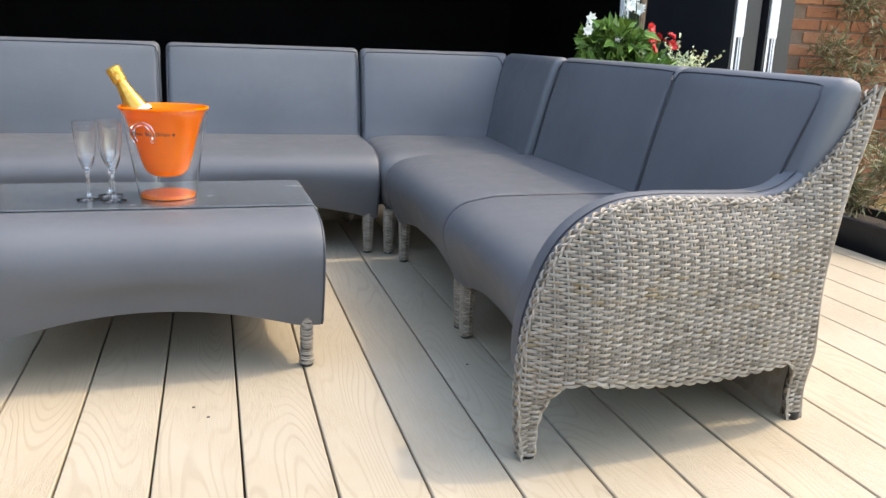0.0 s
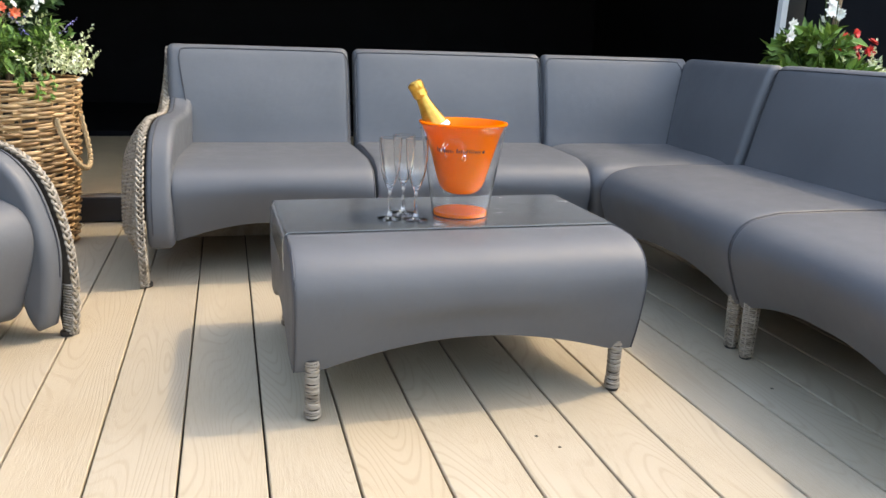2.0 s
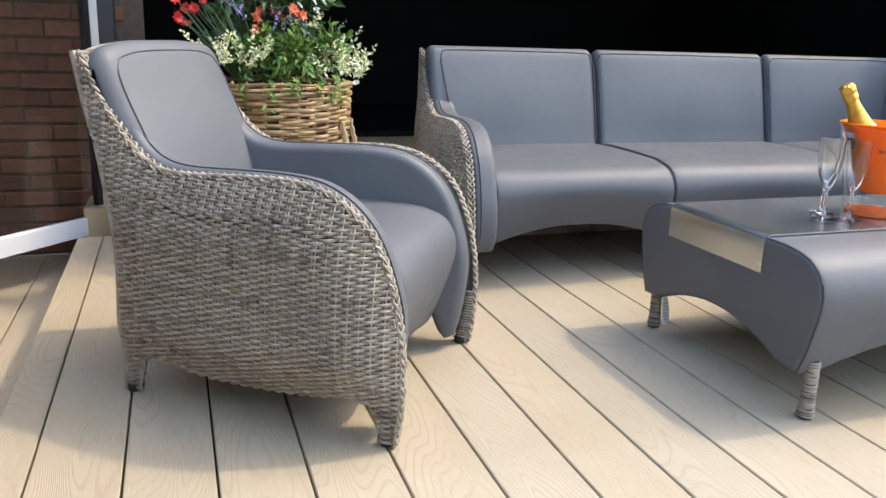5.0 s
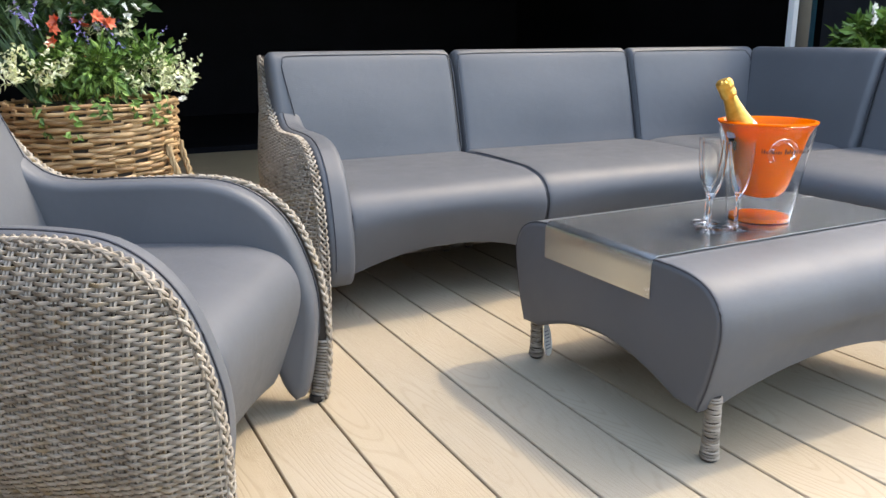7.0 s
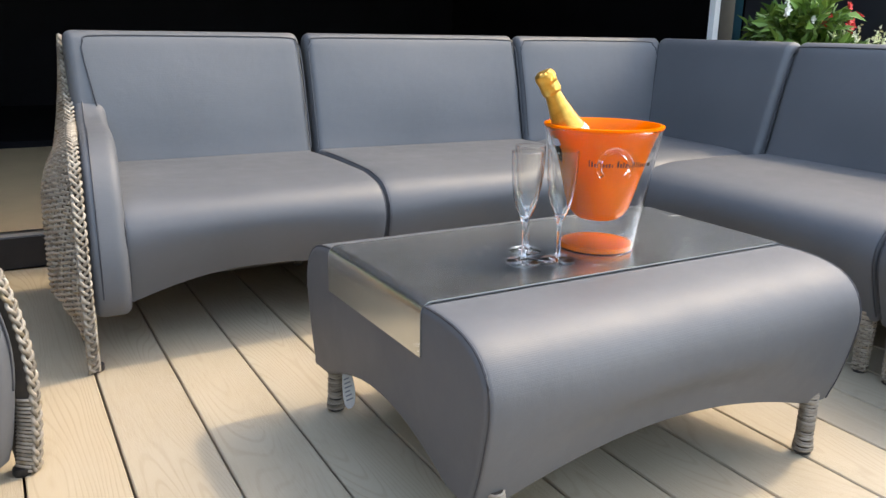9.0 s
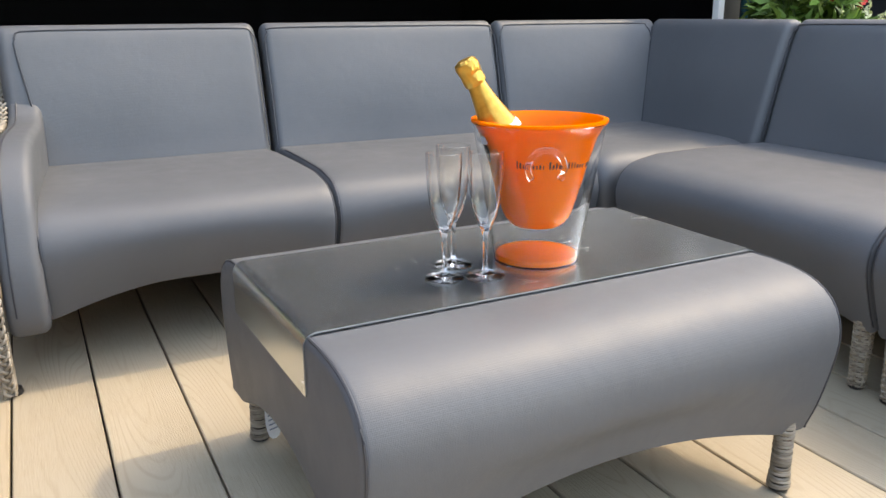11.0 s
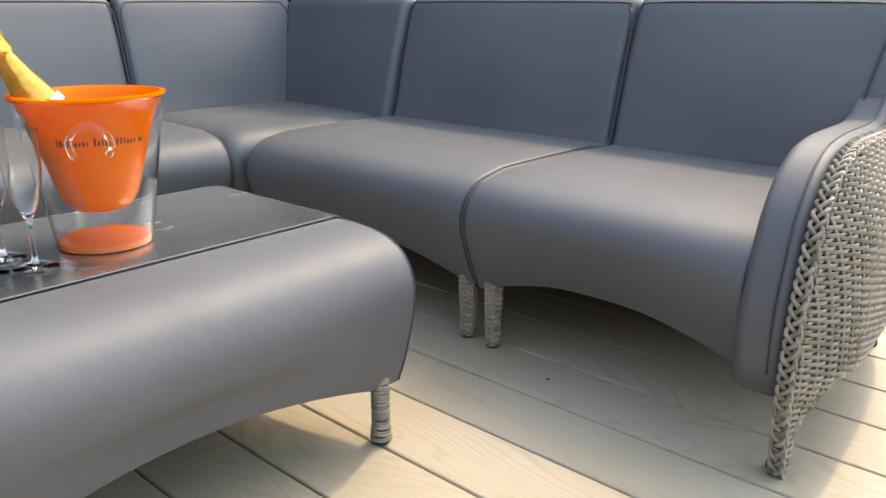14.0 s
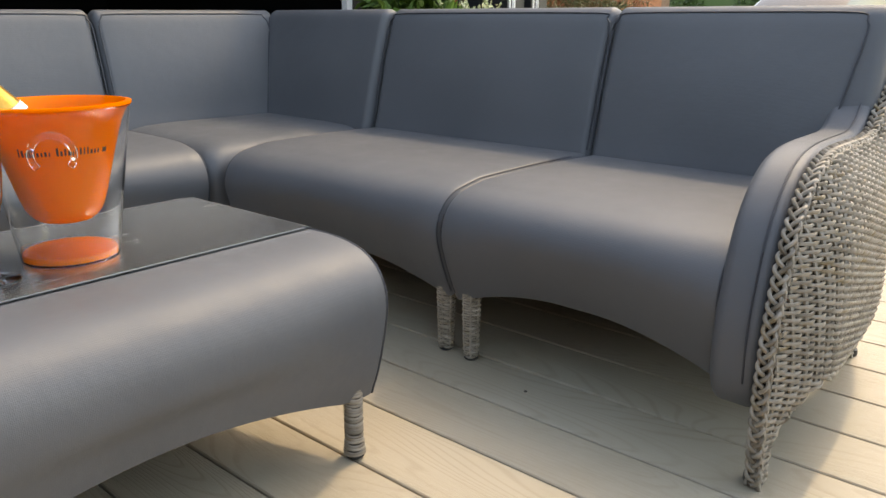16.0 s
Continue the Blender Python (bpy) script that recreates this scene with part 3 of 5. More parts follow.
def sofa_module(m, width, arm, label, group="corner sofa units"):
    """One sofa unit; local x runs along the front, y to the back; arm is '', 'left' or 'right'."""
    t = thing("sofa_unit", m, label, "sofa", group)
    pad = 0.118
    x0 = pad if arm == "left" else 0.002
    x1 = width - pad if arm == "right" else width - 0.002
    prof = lambda w: seat_profile(0.150 + 0.058 * arch(w), 0.64)
    seat = part("seat", pillow(prof, x0, x1, 0.016, 26), M_SOFA, t, "grey leatherette seat with an arched front")
    seat_piping(seat, x0 + 0.007, inset(prof(0), 0.003))
    seat_piping(seat, x1 - 0.007, inset(prof(0), 0.003))
    # unseen board, added to stop sun leaking down between the units
    part("seat_base", Geo().box(-0.014 if arm != "left" else 0.1, 0.10, 0.226 if arm else 0.238, width + 0.014 if arm != "right" else width - 0.1, 0.715, 0.234 if arm else 0.246), M_CORE, t, "dark board added inside the seat to stop light leaks")
    b0, b1 = (0.094 if arm == "left" else -0.005), (width - 0.094 if arm == "right" else width + 0.005)
    back = part("backrest", pillow(back_profile, b0, b1, 0.030, 22, 6), M_SOFA, t, "padded grey leatherette backrest")
    back_piping(back, (b0 + 0.042 if arm == "left" else b0 + 0.006), (b1 - 0.042 if arm == "right" else b1 - 0.006), width,
                0.05 if arm == "left" else 0.0, 0.05 if arm == "right" else 0.0)
    # panel extended to the deck and past its ends to block stray sun
    shell = Geo()
    zs = np.linspace(0.004, 0.40, 6)
    shell.ring_loft([[(x, 0.70 + dy + 0.02 * (z - 0.16), z) for z, dy in [(z, 0) for z in zs] + [(z, 0.016) for z in zs[::-1]]]
                     for x in np.linspace(0.10 if arm == "left" else -0.030, width - (0.10 if arm == "right" else -0.030), 8)])
    part("back_panel", shell, M_WICKER, t, "woven wicker back panel")
    for x in ([] if arm == "left" else [0.042]) + ([] if arm == "right" else [width - 0.042]):
        leg(t, x, 0.068, 0.18)
        leg(t, x, 0.680, 0.18)
    if arm:
        woven_side(t, 0.014 if arm == "left" else width - 0.014, -1 if arm == "left" else 1)
        arm_pad(t, 0.036 if arm == "left" else width - pad - 0.008, pad + 0.008 if arm == "left" else width - 0.036)
    return t


def corner_unit(m):
    t = thing("sofa_unit", m, "grey leatherette corner sofa unit joining the two runs", "sofa", "corner sofa units")

    def square(d, z):
        a, b, r = d, 0.68, 0.05
        pts = []
        for cx, cy, a0 in ((a + r, a + r, 180), (b - r, a + r, 270), (b - r, b - r, 0), (a + r, b - r, 90)):
            for k in range(7):
                q = radians(a0 + 15 * k)
                pts.append((cx + r * math.cos(q), cy + r * math.sin(q), z))
        return pts
    g = Geo()
    g.ring_loft([square(0.05, 0.18), square(0.03, 0.215), square(0.012, 0.275), square(0.0, 0.33), square(0.004, 0.37), square(0.022, 0.402),
                 square(0.05, 0.419), square(0.10, 0.428), square(0.2, 0.432)])
    part("seat", g, M_SOFA, t, "square grey leatherette corner seat")
    ga = pillow(back_profile, 0.004, 0.735, 0.024, 16, 5)
    back = part("backrest", ga, M_SOFA, t, "padded grey leatherette backrest")
    back_piping(back, 0.013, 0.70, 0.735)
    gb = pillow(back_profile, 0.004, 0.735, 0.024, 16, 5)
    gb.v = [(y, x, z) for x, y, z in gb.v]
    gb.f = [tuple(reversed(q)) for q in gb.f]
    part("backrest", gb, M_SOFA, t, "padded grey leatherette backrest")
    seam = [(front_of_back(z, 1, 0) - 0.004, front_of_back(z, 1, 0) - 0.004, z) for z in np.linspace(0.43, 0.80, 20)]
    part("piping", Geo().tube(seam, 0.003, 6), M_PIPING, back, "dark corner seam")
    for x, y in ((0.055, 0.055), (0.05, 0.69), (0.69, 0.05), (0.69, 0.69)):
        leg(t, x, y, 0.19)
    return t


CHAIR_BACK = [(0.590, 0.405), (0.612, 0.48), (0.642, 0.56), (0.677, 0.64), (0.715, 0.72), (0.743, 0.785), (0.760, 0.822), (0.782, 0.838), (0.803, 0.832), (0.818, 0.808),
              (0.800, 0.72), (0.765, 0.60), (0.730, 0.48), (0.710, 0.40), (0.66, 0.375), (0.615, 0.375)]


def armchair(m, width):
    t = thing("armchair", m, "grey leatherette armchair in a grey-beige woven wicker shell", "armchair")
    pad = 0.105
    prof = lambda w: chair_seat(0.062 + 0.02 * arch(w))
    seat = part("seat", pillow(prof, pad - 0.004, width - pad + 0.004, 0.035, 18, 5), M_SOFA, t, "deep rounded grey leatherette seat")
    for x in (pad + 0.006, width - pad - 0.006):
        seat_piping(seat, x, inset(prof(0), 0.012))

    def back(w):
        e = abs(2 * w - 1)
        drop = 1 - 0.07 * e ** 4
        out = []
        for y, z in smooth_line(CHAIR_BACK, 56, True):
            front = y < 0.70 + (z - 0.6) * 0.5
            out.append((y - (0.018 * (1 - e * e) * math.sin(math.pi * min(1, max(0, (z - 0.40) / 0.42))) if front else 0), 0.40 + (z - 0.40) * drop if z > 0.40 else z))
        return np.array(out)
    rest = part("backrest", pillow(back, 0.094, width - 0.094, 0.04, 22, 6), M_SOFA, t, "tall rounded grey leatherette backrest")
    xl, xr, path = 0.128, width - 0.128, []
    for x, z in smooth_line([(xl + 0.012, 0.50), (xl, 0.62), (xl, 0.755), (xl + 0.014, 0.795), (xl + 0.05, 0.810), (width / 2, 0.814), (xr - 0.05, 0.810), (xr - 0.014, 0.795), (xr, 0.755),
                             (xr, 0.62), (xr - 0.012, 0.50)], 90):
        e = abs(2 * (x - 0.094) / (width - 0.188) - 1)
        y = float(np.interp(z, [q[1] for q in CHAIR_BACK[:8]], [q[0] for q in CHAIR_BACK[:8]]))
        y -= 0.018 * (1 - e * e) * math.sin(math.pi * min(1, max(0, (z - 0.40) / 0.42)))
        path.append((x, y - 0.001, 0.40 + (z - 0.40) * (1 - 0.07 * e ** 4)))
    part("piping", Geo().tube(path, 0.0018, 6), M_PIPING, rest, "dark piped seam")
    shell = Geo()
    rings = []
    for x in np.linspace(0.10, width - 0.10, 14):
        bow = 0.03 * math.sin(math.pi * min(1, max(0, (x - 0.10) / (width - 0.20))))
        line = [(x, y + 0.012 + bow, z) for y, z in smooth_line(SIDE_BACK[:-1], 14)]
        rings.append(line + [(x, y - 0.016, z) for _, y, z in line[::-1]])
    shell.ring_loft(rings)
    part("back_panel", shell, M_WICKER, t, "woven wicker back panel")
    top = [(x, 0.818 + 0.03 * math.sin(math.pi * min(1, max(0, (x - 0.10) / (width - 0.20)))), 0.792 + 0.030 * math.sin(math.pi * min(1, max(0, (x - 0.10) / (width - 0.20)))) ** 0.6) for x in np.linspace(0.104, width - 0.104, 80)]
    rim = Geo()
    for ph in range(3):
        rim.tube([(x, y + 0.008 * math.cos(i * 0.8 + ph * 2.09), z + 0.008 * math.sin(i * 0.8 + ph * 2.09)) for i, (x, y, z) in enumerate(top)], 0.0052, 6)
    part("rim", rim, M_WICKER, t, "braided wicker rim")
    for x, out in ((0.014, -1), (width - 0.014, 1)):
        woven_side(t, x, out, CHAIR_LOW)
    arm_pad(t, 0.036, pad + 0.006, 0.042)
    arm_pad(t, width - pad - 0.006, width - 0.036, 0.042)
    return t


def chair_seat(zb):
    front = [(0.105, zb), (0.070, zb + 0.03), (0.030, 0.19), (0.002, 0.27), (-0.004, 0.325), (0.012, 0.372), (0.045, 0.402), (0.10, 0.420)]
    prof = [tuple(q) for q in smooth_line(front, 24)]
    prof += [(y, 0.424 + 0.008 * math.sin(math.pi * (y - 0.1) / 0.54) - 0.02 * (y - 0.1)) for y in np.linspace(0.14, 0.62, 12)]
    prof += [(0.64, 0.36), (0.64, zb + 0.03), (0.5, zb + 0.005), (0.25, zb + 0.002)]
    return np.array(prof)


# ---------------------------------------------------------------- coffee table
T_X0, T_X1 = -0.048, 0.842          # local: origin under the front-left leg


def table_profile(w, x0=T_X0, x1=T_X1):
    top, ya, yb = 0.415, -0.045, 0.705
    a = arch(w, 0.3)
    low = [0.118 + 0.062 * max(a, arch(s, 0.3)) for s in np.linspace(0, 1, 15)]
    front = [(0.004, low[0]), (-0.018, low[0] + 0.06), (-0.040, 0.272), (-0.043, 0.325), (-0.026, 0.368), (0.008, 0.396), (0.055, 0.410), (0.11, top)]
    f = smooth_line(front, 22)
    prof = [tuple(q) for q in f] + [(y, top) for y in np.linspace(0.16, 0.50, 6)]
    prof += [(ya + yb - y, z) for y, z in f[::-1]]
    span0, span1 = 0.030, 0.630
    prof += [(span1 - (span1 - span0) * s, z + 0.004) for s, z in list(zip(np.linspace(0, 1, 15), low))[1:-1]]
    return np.array(prof)


def coffee_table(m):
    t = thing("coffee_table", m, "square grey leatherette coffee table with a brushed steel band", "coffee table")
    body = part("body", pillow(table_profile, T_X0, T_X1, 0.014, 26), M_SOFA, t, "padded grey leatherette body with arched aprons")
    for x in (T_X0 + 0.006, T_X1 - 0.006):
        p = inset(table_profile(0), 0.002)
        part("piping", Geo().tube([(x, y, z) for y, z in p[:50]], 0.0026, 6), M_PIPING, body, "dark piped seam")
    # steel band: over the top and down both ends
    a0, a1, r, th = 0.158, 0.555, 0.022, 0.003
    out = [(T_X0 - 0.004, 0.325), (T_X0 - 0.004, 0.40 - r)]
    out += [(T_X0 - 0.004 + r * (1 - math.cos(q)), 0.4215 - r + r * math.sin(q)) for q in np.linspace(0.1, math.pi / 2, 8)]
    out += [(T_X1 + 0.004 - r * (1 - math.cos(q)), 0.4215 - r + r * math.sin(q)) for q in np.linspace(math.pi / 2, 0.1, 8)]
    out += [(T_X1 + 0.004, 0.40 - r), (T_X1 + 0.004, 0.325)]
    n = len(out)
    inn = []
    for i, (x, z) in enumerate(out):
        dx, dz = out[min(i + 1, n - 1)][0] - out[max(i - 1, 0)][0], out[min(i + 1, n - 1)][1] - out[max(i - 1, 0)][1]
        L = math.hypot(dx, dz)
        inn.append((x + dz / L * th, z - dx / L * th))
    g = Geo()
    g.ring_loft([[(x, a0, z), (x, a1, z), (xi, a1, zi), (xi, a0, zi)] for (x, z), (xi, zi) in zip(out, inn)])
    part("steel_band", g, M_STEEL, t, "brushed stainless steel band", angle=30)
    for x, y in ((0, 0), (0.795, 0.012), (0, 0.655), (0.795, 0.655)):
        leg(t, x, y, 0.15, 0.0180, 0.0172, False)
    return t


# ---------------------------------------------------------------- ground and deck
solid("ground", Geo().box(-400, -400, -0.60, 400, 400, -0.48), M_SOIL, Matrix(), "dark earth under the terrace", "ground", kind="structure")
solid("gravel_ground", Geo().box(2.70, -40, -0.4, 15.6, 60, -0.035), M_GRAVEL, Matrix(), "golden gravel yard beside the terrace", "gravel", kind="structure")
solid("road", Geo().box(15.6, -60, -0.4, 34, 120, -0.03), M_ROAD, Matrix(), "grey tarmac drive beyond the gravel", "road", kind="structure")
solid("lawn", Geo().box(34, -150, -0.4, 220, 200, -0.02), M_GRASS, Matrix(), "bright mown grass beyond the drive", "grass", kind="structure")

PITCH = 0.18
deck = thing("deck", Matrix(), "pale cream oak-effect composite decking laid in long boards", "decking", kind="structure")
board = Geo().box(0.0025, -3.6, -0.025, PITCH - 0.0025, 2.165, 0.0, 0.0025).mesh("board", M_DECK, 30)
for k in range(-14, 14):
    b = new("board", board)
    b.location = (PITCH * k, 0, 0)
    b.parent = deck
edge = Geo().box(0.0025, -3.6, -0.16, 0.10, 2.165, 0.001, 0.003)
b = part("edge_board", edge, M_DECK, deck)
b.location = (PITCH * 14, 0, 0)
part("edge_board", Geo().box(-2.62, -3.6, -0.16, -2.5225, 2.165, 0.0, 0.003), M_DECK, deck)
part("joist_bed", Geo().box(-2.60, -3.6, -0.16, 2.52, 2.165, -0.03), M_SOIL, deck, "dark void under the boards")


# ---------------------------------------------------------------- building
GY = 2.17
door_opening = thing("door_1", Matrix(), "wide black-framed opening with its folding doors pushed aside", "door frame", kind="structure")
part("threshold", Geo().box(-2.42, GY, 0.0, 2.68, GY + 0.10, 0.118, 0.004), M_BLACK, door_opening, "black raised threshold")
part("trim", Geo().box(-2.42, GY + 0.004, 0.1185, 2.68, GY + 0.024, 0.130), M_ALLOY, door_opening, "thin pale aluminium bead")
part("jamb", Geo().box(-2.48, GY, -0.2, -2.42, GY + 0.12, 2.35, 0.003), M_BLACK, door_opening)
part("jamb", Geo().box(2.68, GY + 0.14, -0.2, 3.12, GY + 0.24, 2.35, 0.003), M_BLACK, door_opening)
part("post", Geo().box(2.08, GY + 0.15, 0.1, 2.118, GY + 0.19, 2.35, 0.002), M_WHITE, door_opening, "slim white upright seal")
part("stile", Geo().box(2.119, GY + 0.15, 0.1, 2.23, GY + 0.21, 2.35, 0.003), M_BLACK, door_opening, "black upright frame")
room = Geo()
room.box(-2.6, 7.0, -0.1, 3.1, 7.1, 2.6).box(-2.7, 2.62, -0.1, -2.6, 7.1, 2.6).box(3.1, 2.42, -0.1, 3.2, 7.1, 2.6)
solid("wall_back", room, M_ROOM, Matrix(), "walls of the room behind the doors, near-black for its lack of light", "wall", kind="structure", angle=0)
solid("ceiling", Geo().box(-2.7, GY, 2.45, 3.2, 7.1, 2.6), M_ROOM, Matrix(), "ceiling of the room behind the doors, near-black for its lack of light", "ceiling", kind="structure", angle=0)
solid("floor", Geo().box(-2.6, GY + 0.10, -0.1, 3.1, 4.6, 0.10), M_ROOMFLOOR, Matrix(), "smooth tan floor of the room behind the doors", "floor", kind="structure", angle=0)
# added block: shade deep in the room as a near-black end of the floor
solid("plinth", Geo().box(-2.6, 4.6, -0.1, 3.1, 7.0, 0.14), M_ROOM, Matrix(), "added near-black block where the floor passes into the room's shade", "floor", kind="structure", angle=0)
solid("wall_lintel", Geo().box(-2.6, GY - 0.02, 2.35, 3.12, GY + 0.12, 2.66), M_BLACK, Matrix(), "black fascia above the doors", "wall", kind="structure", angle=0)


# two narrow upright teal strips, slightly waved, just inside the opening
for x, w in ((2.31, 0.07), (2.46, 0.05)):
    g = Geo()
    line = [(x + w * f, 2.52 + 0.012 * math.sin(f * 19), 0) for f in np.linspace(0, 1, 25)]
    g.ring_loft([[(px, py, z) for px, py, _ in line] + [(px, py + 0.006, z) for px, py, _ in line[::-1]] for z in (0.11, 1.2, 2.3)])
    solid("curtain", g, M_TEALSTRIP, Matrix(), "narrow upright teal strip in the dark room", "curtain", "teal cloths in the room")

# unseen walls, added to hold back low sky light from west and south
solid("wall_west", Geo().box(-3.43, -7.0, -0.48, -3.32, 0.935, 1.7), M_DIMMORTAR, Matrix(), "unseen plain wall added to block low sky light", "wall", kind="structure", angle=0)
solid("wall_south", Geo().box(-3.32, -6.4, -0.48, 2.6, -6.28, 1.7), M_DIMMORTAR, Matrix(), "unseen plain wall added to block low sky light", "wall", kind="structure", angle=0)


# place the furniture
sofa_module(pose(-1.28, 1.118, 0, 0, 0, 0.8), 0.85, "left", "grey leatherette end sofa unit with one curved wicker arm")
sofa_module(pose(-0.43, 1.142, 0, 0, 0, -1.8), 0.865, "", "grey leatherette middle sofa unit on wicker legs")
corner_unit(pose(0.42, 1.105, 0, 0, 0, -3.5))
sofa_module(pose(0.446, 1.062, 0, 0, 0, -90.0), 0.877, "", "grey leatherette middle sofa unit on wicker legs")
sofa_module(pose(0.441, 0.184, 0, 0, 0, -91.0), 0.80, "right", "grey leatherette end sofa unit with one curved wicker arm")
armchair(pose(-1.813, 0.096, 0, 0, 0, 56.5) @ Matrix.Diagonal((1, 0.945, 1, 1)), 0.705)
coffee_table(pose(-0.784, -0.012, 0, 0, 0, 0.9))


# ---------------------------------------------------------------- things on the table
def lean_pose(base, axis):
    return Matrix.Translation(base) @ Vector((0, 0, 1)).rotation_difference(Vector(axis)).to_matrix().to_4x4()


TOP = 0.4225
BK = Vector((-0.345, 0.304, TOP))


def ice_bucket(m):
    t = thing("ice_bucket", m, "orange and clear acrylic ice bucket standing on the steel band", "ice bucket")
    shell = Geo().lathe([(0.0770, 0.0), (0.0785, 0.010), (0.086, 0.06), (0.104, 0.17), (0.1165, 0.243), (0.1180, 0.247), (0.1150, 0.249), (0.1135, 0.243), (0.101, 0.17),
                         (0.083, 0.06), (0.0756, 0.010), (0.0742, 0.0)], 56)
    part("shell", shell, M_CLEAR, t, "clear acrylic outer wall")
    outer = [tuple(q) for q in smooth_line([(0.0006, 0.060), (0.030, 0.0605), (0.044, 0.065), (0.056, 0.077), (0.064, 0.095), (0.077, 0.140), (0.091, 0.190), (0.102, 0.225)], 22)]
    outer += [(0.1125, 0.2455), (0.1195, 0.249), (0.1195, 0.253), (0.111, 0.254)]
    inner = [(0.100, 0.240)] + [(max(0.0004, r - 0.003), z + 0.003) for r, z in outer[20::-1]]
    part("liner", Geo().lathe(outer + inner, 56), M_ORANGE, t, "bright orange inner bowl and rim")
    part("foot", Geo().lathe([(0.070, 0.001), (0.0735, 0.002), (0.0745, 0.008), (0.0725, 0.0115), (0.0004, 0.0118)], 56), M_ORANGE, t, "bright orange base disc")
    # ring handle on the shell, towards (-0.45, -0.9)
    for a in (243.0, 63.0):
        q = radians(a)
        d, s = Vector((math.cos(q), math.sin(q), 0)), Vector((-math.sin(q), math.cos(q), 0))
        path = []
        for k in np.linspace(radians(-40), radians(220), 30):
            z = 0.185 + 0.030 * math.sin(k)
            r = 0.1065 + (z - 0.185) * 0.165 + 0.006
            path.append(d * r + s * (0.030 * math.cos(k)) + Vector((0, 0, z)))
        part("handle", Geo().tube(path, 0.0055, 8), M_CLEAR, t, "clear acrylic ring handle")
    # print: two words as rows of thin dark bars, and a small square
    rnd = random.Random(3)
    g = Geo()
    for i, a in enumerate(np.linspace(218, 284, 24)):
        if i in (9, 22):
            continue
        q = radians(a)
        hgt, w = (0.0125 if i in (0, 10) else rnd.choice((0.0065, 0.0075, 0.0105))), (0.0032 if i == 23 else rnd.choice((0.0009, 0.0013, 0.0016)))
        z0, r = 0.182, 0.1082
        hgt = 0.0075 if i == 23 else hgt
        d, side = Vector((math.cos(q), math.sin(q), 0)), Vector((-math.sin(q), math.cos(q), 0))
        b = len(g.v)
        for dz, rr in ((0, r - 0.0003), (hgt, r + 0.0018)):
            for sg in (-1, 1):
                for th in (0, 0.0006):
                    g.v.append(tuple(d * (rr + th) + side * (w * sg) + Vector((0, 0, z0 + dz))))
        g.f += [tuple(b + k for k in f) for f in ((1, 3, 7, 5), (0, 4, 6, 2), (0, 1, 5, 4), (2, 6, 7, 3), (4, 5, 7, 6), (0, 2, 3, 1))]
    part("print", g, M_INK, t, "row of small dark printed bars", angle=0)
    return t


ice_bucket(Matrix.Translation(BK))


def bottle(m):
    t = thing("champagne_bottle", m, "dark champagne bottle with a gold foil neck leaning in the bucket", "bottle")
    L = 0.285
    body = [(0.030, 0.0), (0.040, 0.003), (0.042, 0.012), (0.042, 0.115), (0.0395, 0.135), (0.034, 0.155), (0.028, 0.172), (0.022, 0.19), (0.017, 0.205)]
    part("body", Geo().lathe(body, 32), M_BOTTLE, t, "dark green glass body")
    neck = [(0.0335, 0.162), (0.0290, 0.178), (0.0235, 0.200), (0.0190, 0.222), (0.0162, 0.240), (0.0154, 0.248), (0.0175, 0.252)]
    part("foil", Geo().lathe(neck, 32), M_GOLD, t, "smooth gold foil sleeve")
    cap = Geo()
    rnd = random.Random(8)
    prof = [(0.0178, 0.244), (0.0196, 0.250), (0.0192, 0.258), (0.0184, 0.264), (0.0196, 0.270), (0.0205, 0.278), (0.0190, 0.285), (0.0135, 0.2885), (0.004, 0.2885)]
    rings = []
    for r, z in prof:
        rings.append([((r + rnd.uniform(-0.0012, 0.0012)) * math.cos(2 * math.pi * k / 28), (r + rnd.uniform(-0.0012, 0.0012)) * math.sin(2 * math.pi * k / 28),
                       z + rnd.uniform(-0.0008, 0.0008)) for k in range(28)])
    part("cap_foil", cap.ring_loft(rings), M_GOLD, t, "crumpled gold foil over the cork", angle=25)
    part("collar", Geo().lathe([(0.0378, 0.1480), (0.0362, 0.155), (0.0344, 0.161), (0.0330, 0.161)], 32), M_PAPER, t, "pale label collar")
    return t


axis = Vector((-0.47, 0.10, 0.877)).normalized()
bottle(lean_pose(Vector((-0.477, 0.336, 0.776)) - axis * 0.2885, axis))


def flute(m):
    t = thing("champagne_flute", m, "empty clear glass champagne flute standing on the steel band", "glass", "champagne flutes on the table")
    foot = [(0.0325, 0.0), (0.0335, 0.0012), (0.032, 0.0028), (0.016, 0.0052), (0.0065, 0.009), (0.0042, 0.016), (0.0040, 0.060), (0.0048, 0.072), (0.0065, 0.080), (0.0, 0.081)]
    part("stem", Geo().lathe(foot, 32), M_GLASS, t, "round foot and thin stem")
    outer = [(0.0062, 0.080), (0.011, 0.087), (0.0185, 0.105), (0.0245, 0.130), (0.0280, 0.160), (0.0295, 0.190), (0.0298, 0.213)]
    inner = [(0.0290, 0.2135), (0.0284, 0.190), (0.0268, 0.160), (0.0233, 0.130), (0.0173, 0.106), (0.0095, 0.090), (0.0005, 0.086)]
    part("bowl", Geo().lathe(outer + inner, 40), M_GLASS, t, "tall narrow bowl")
    return t


fl = flute(Matrix.Translation((-0.549, 0.272, TOP)))
for p in ((-0.483, 0.250, TOP), (-0.500, 0.333, TOP)):
    copy_thing(fl, Matrix.Translation(p))

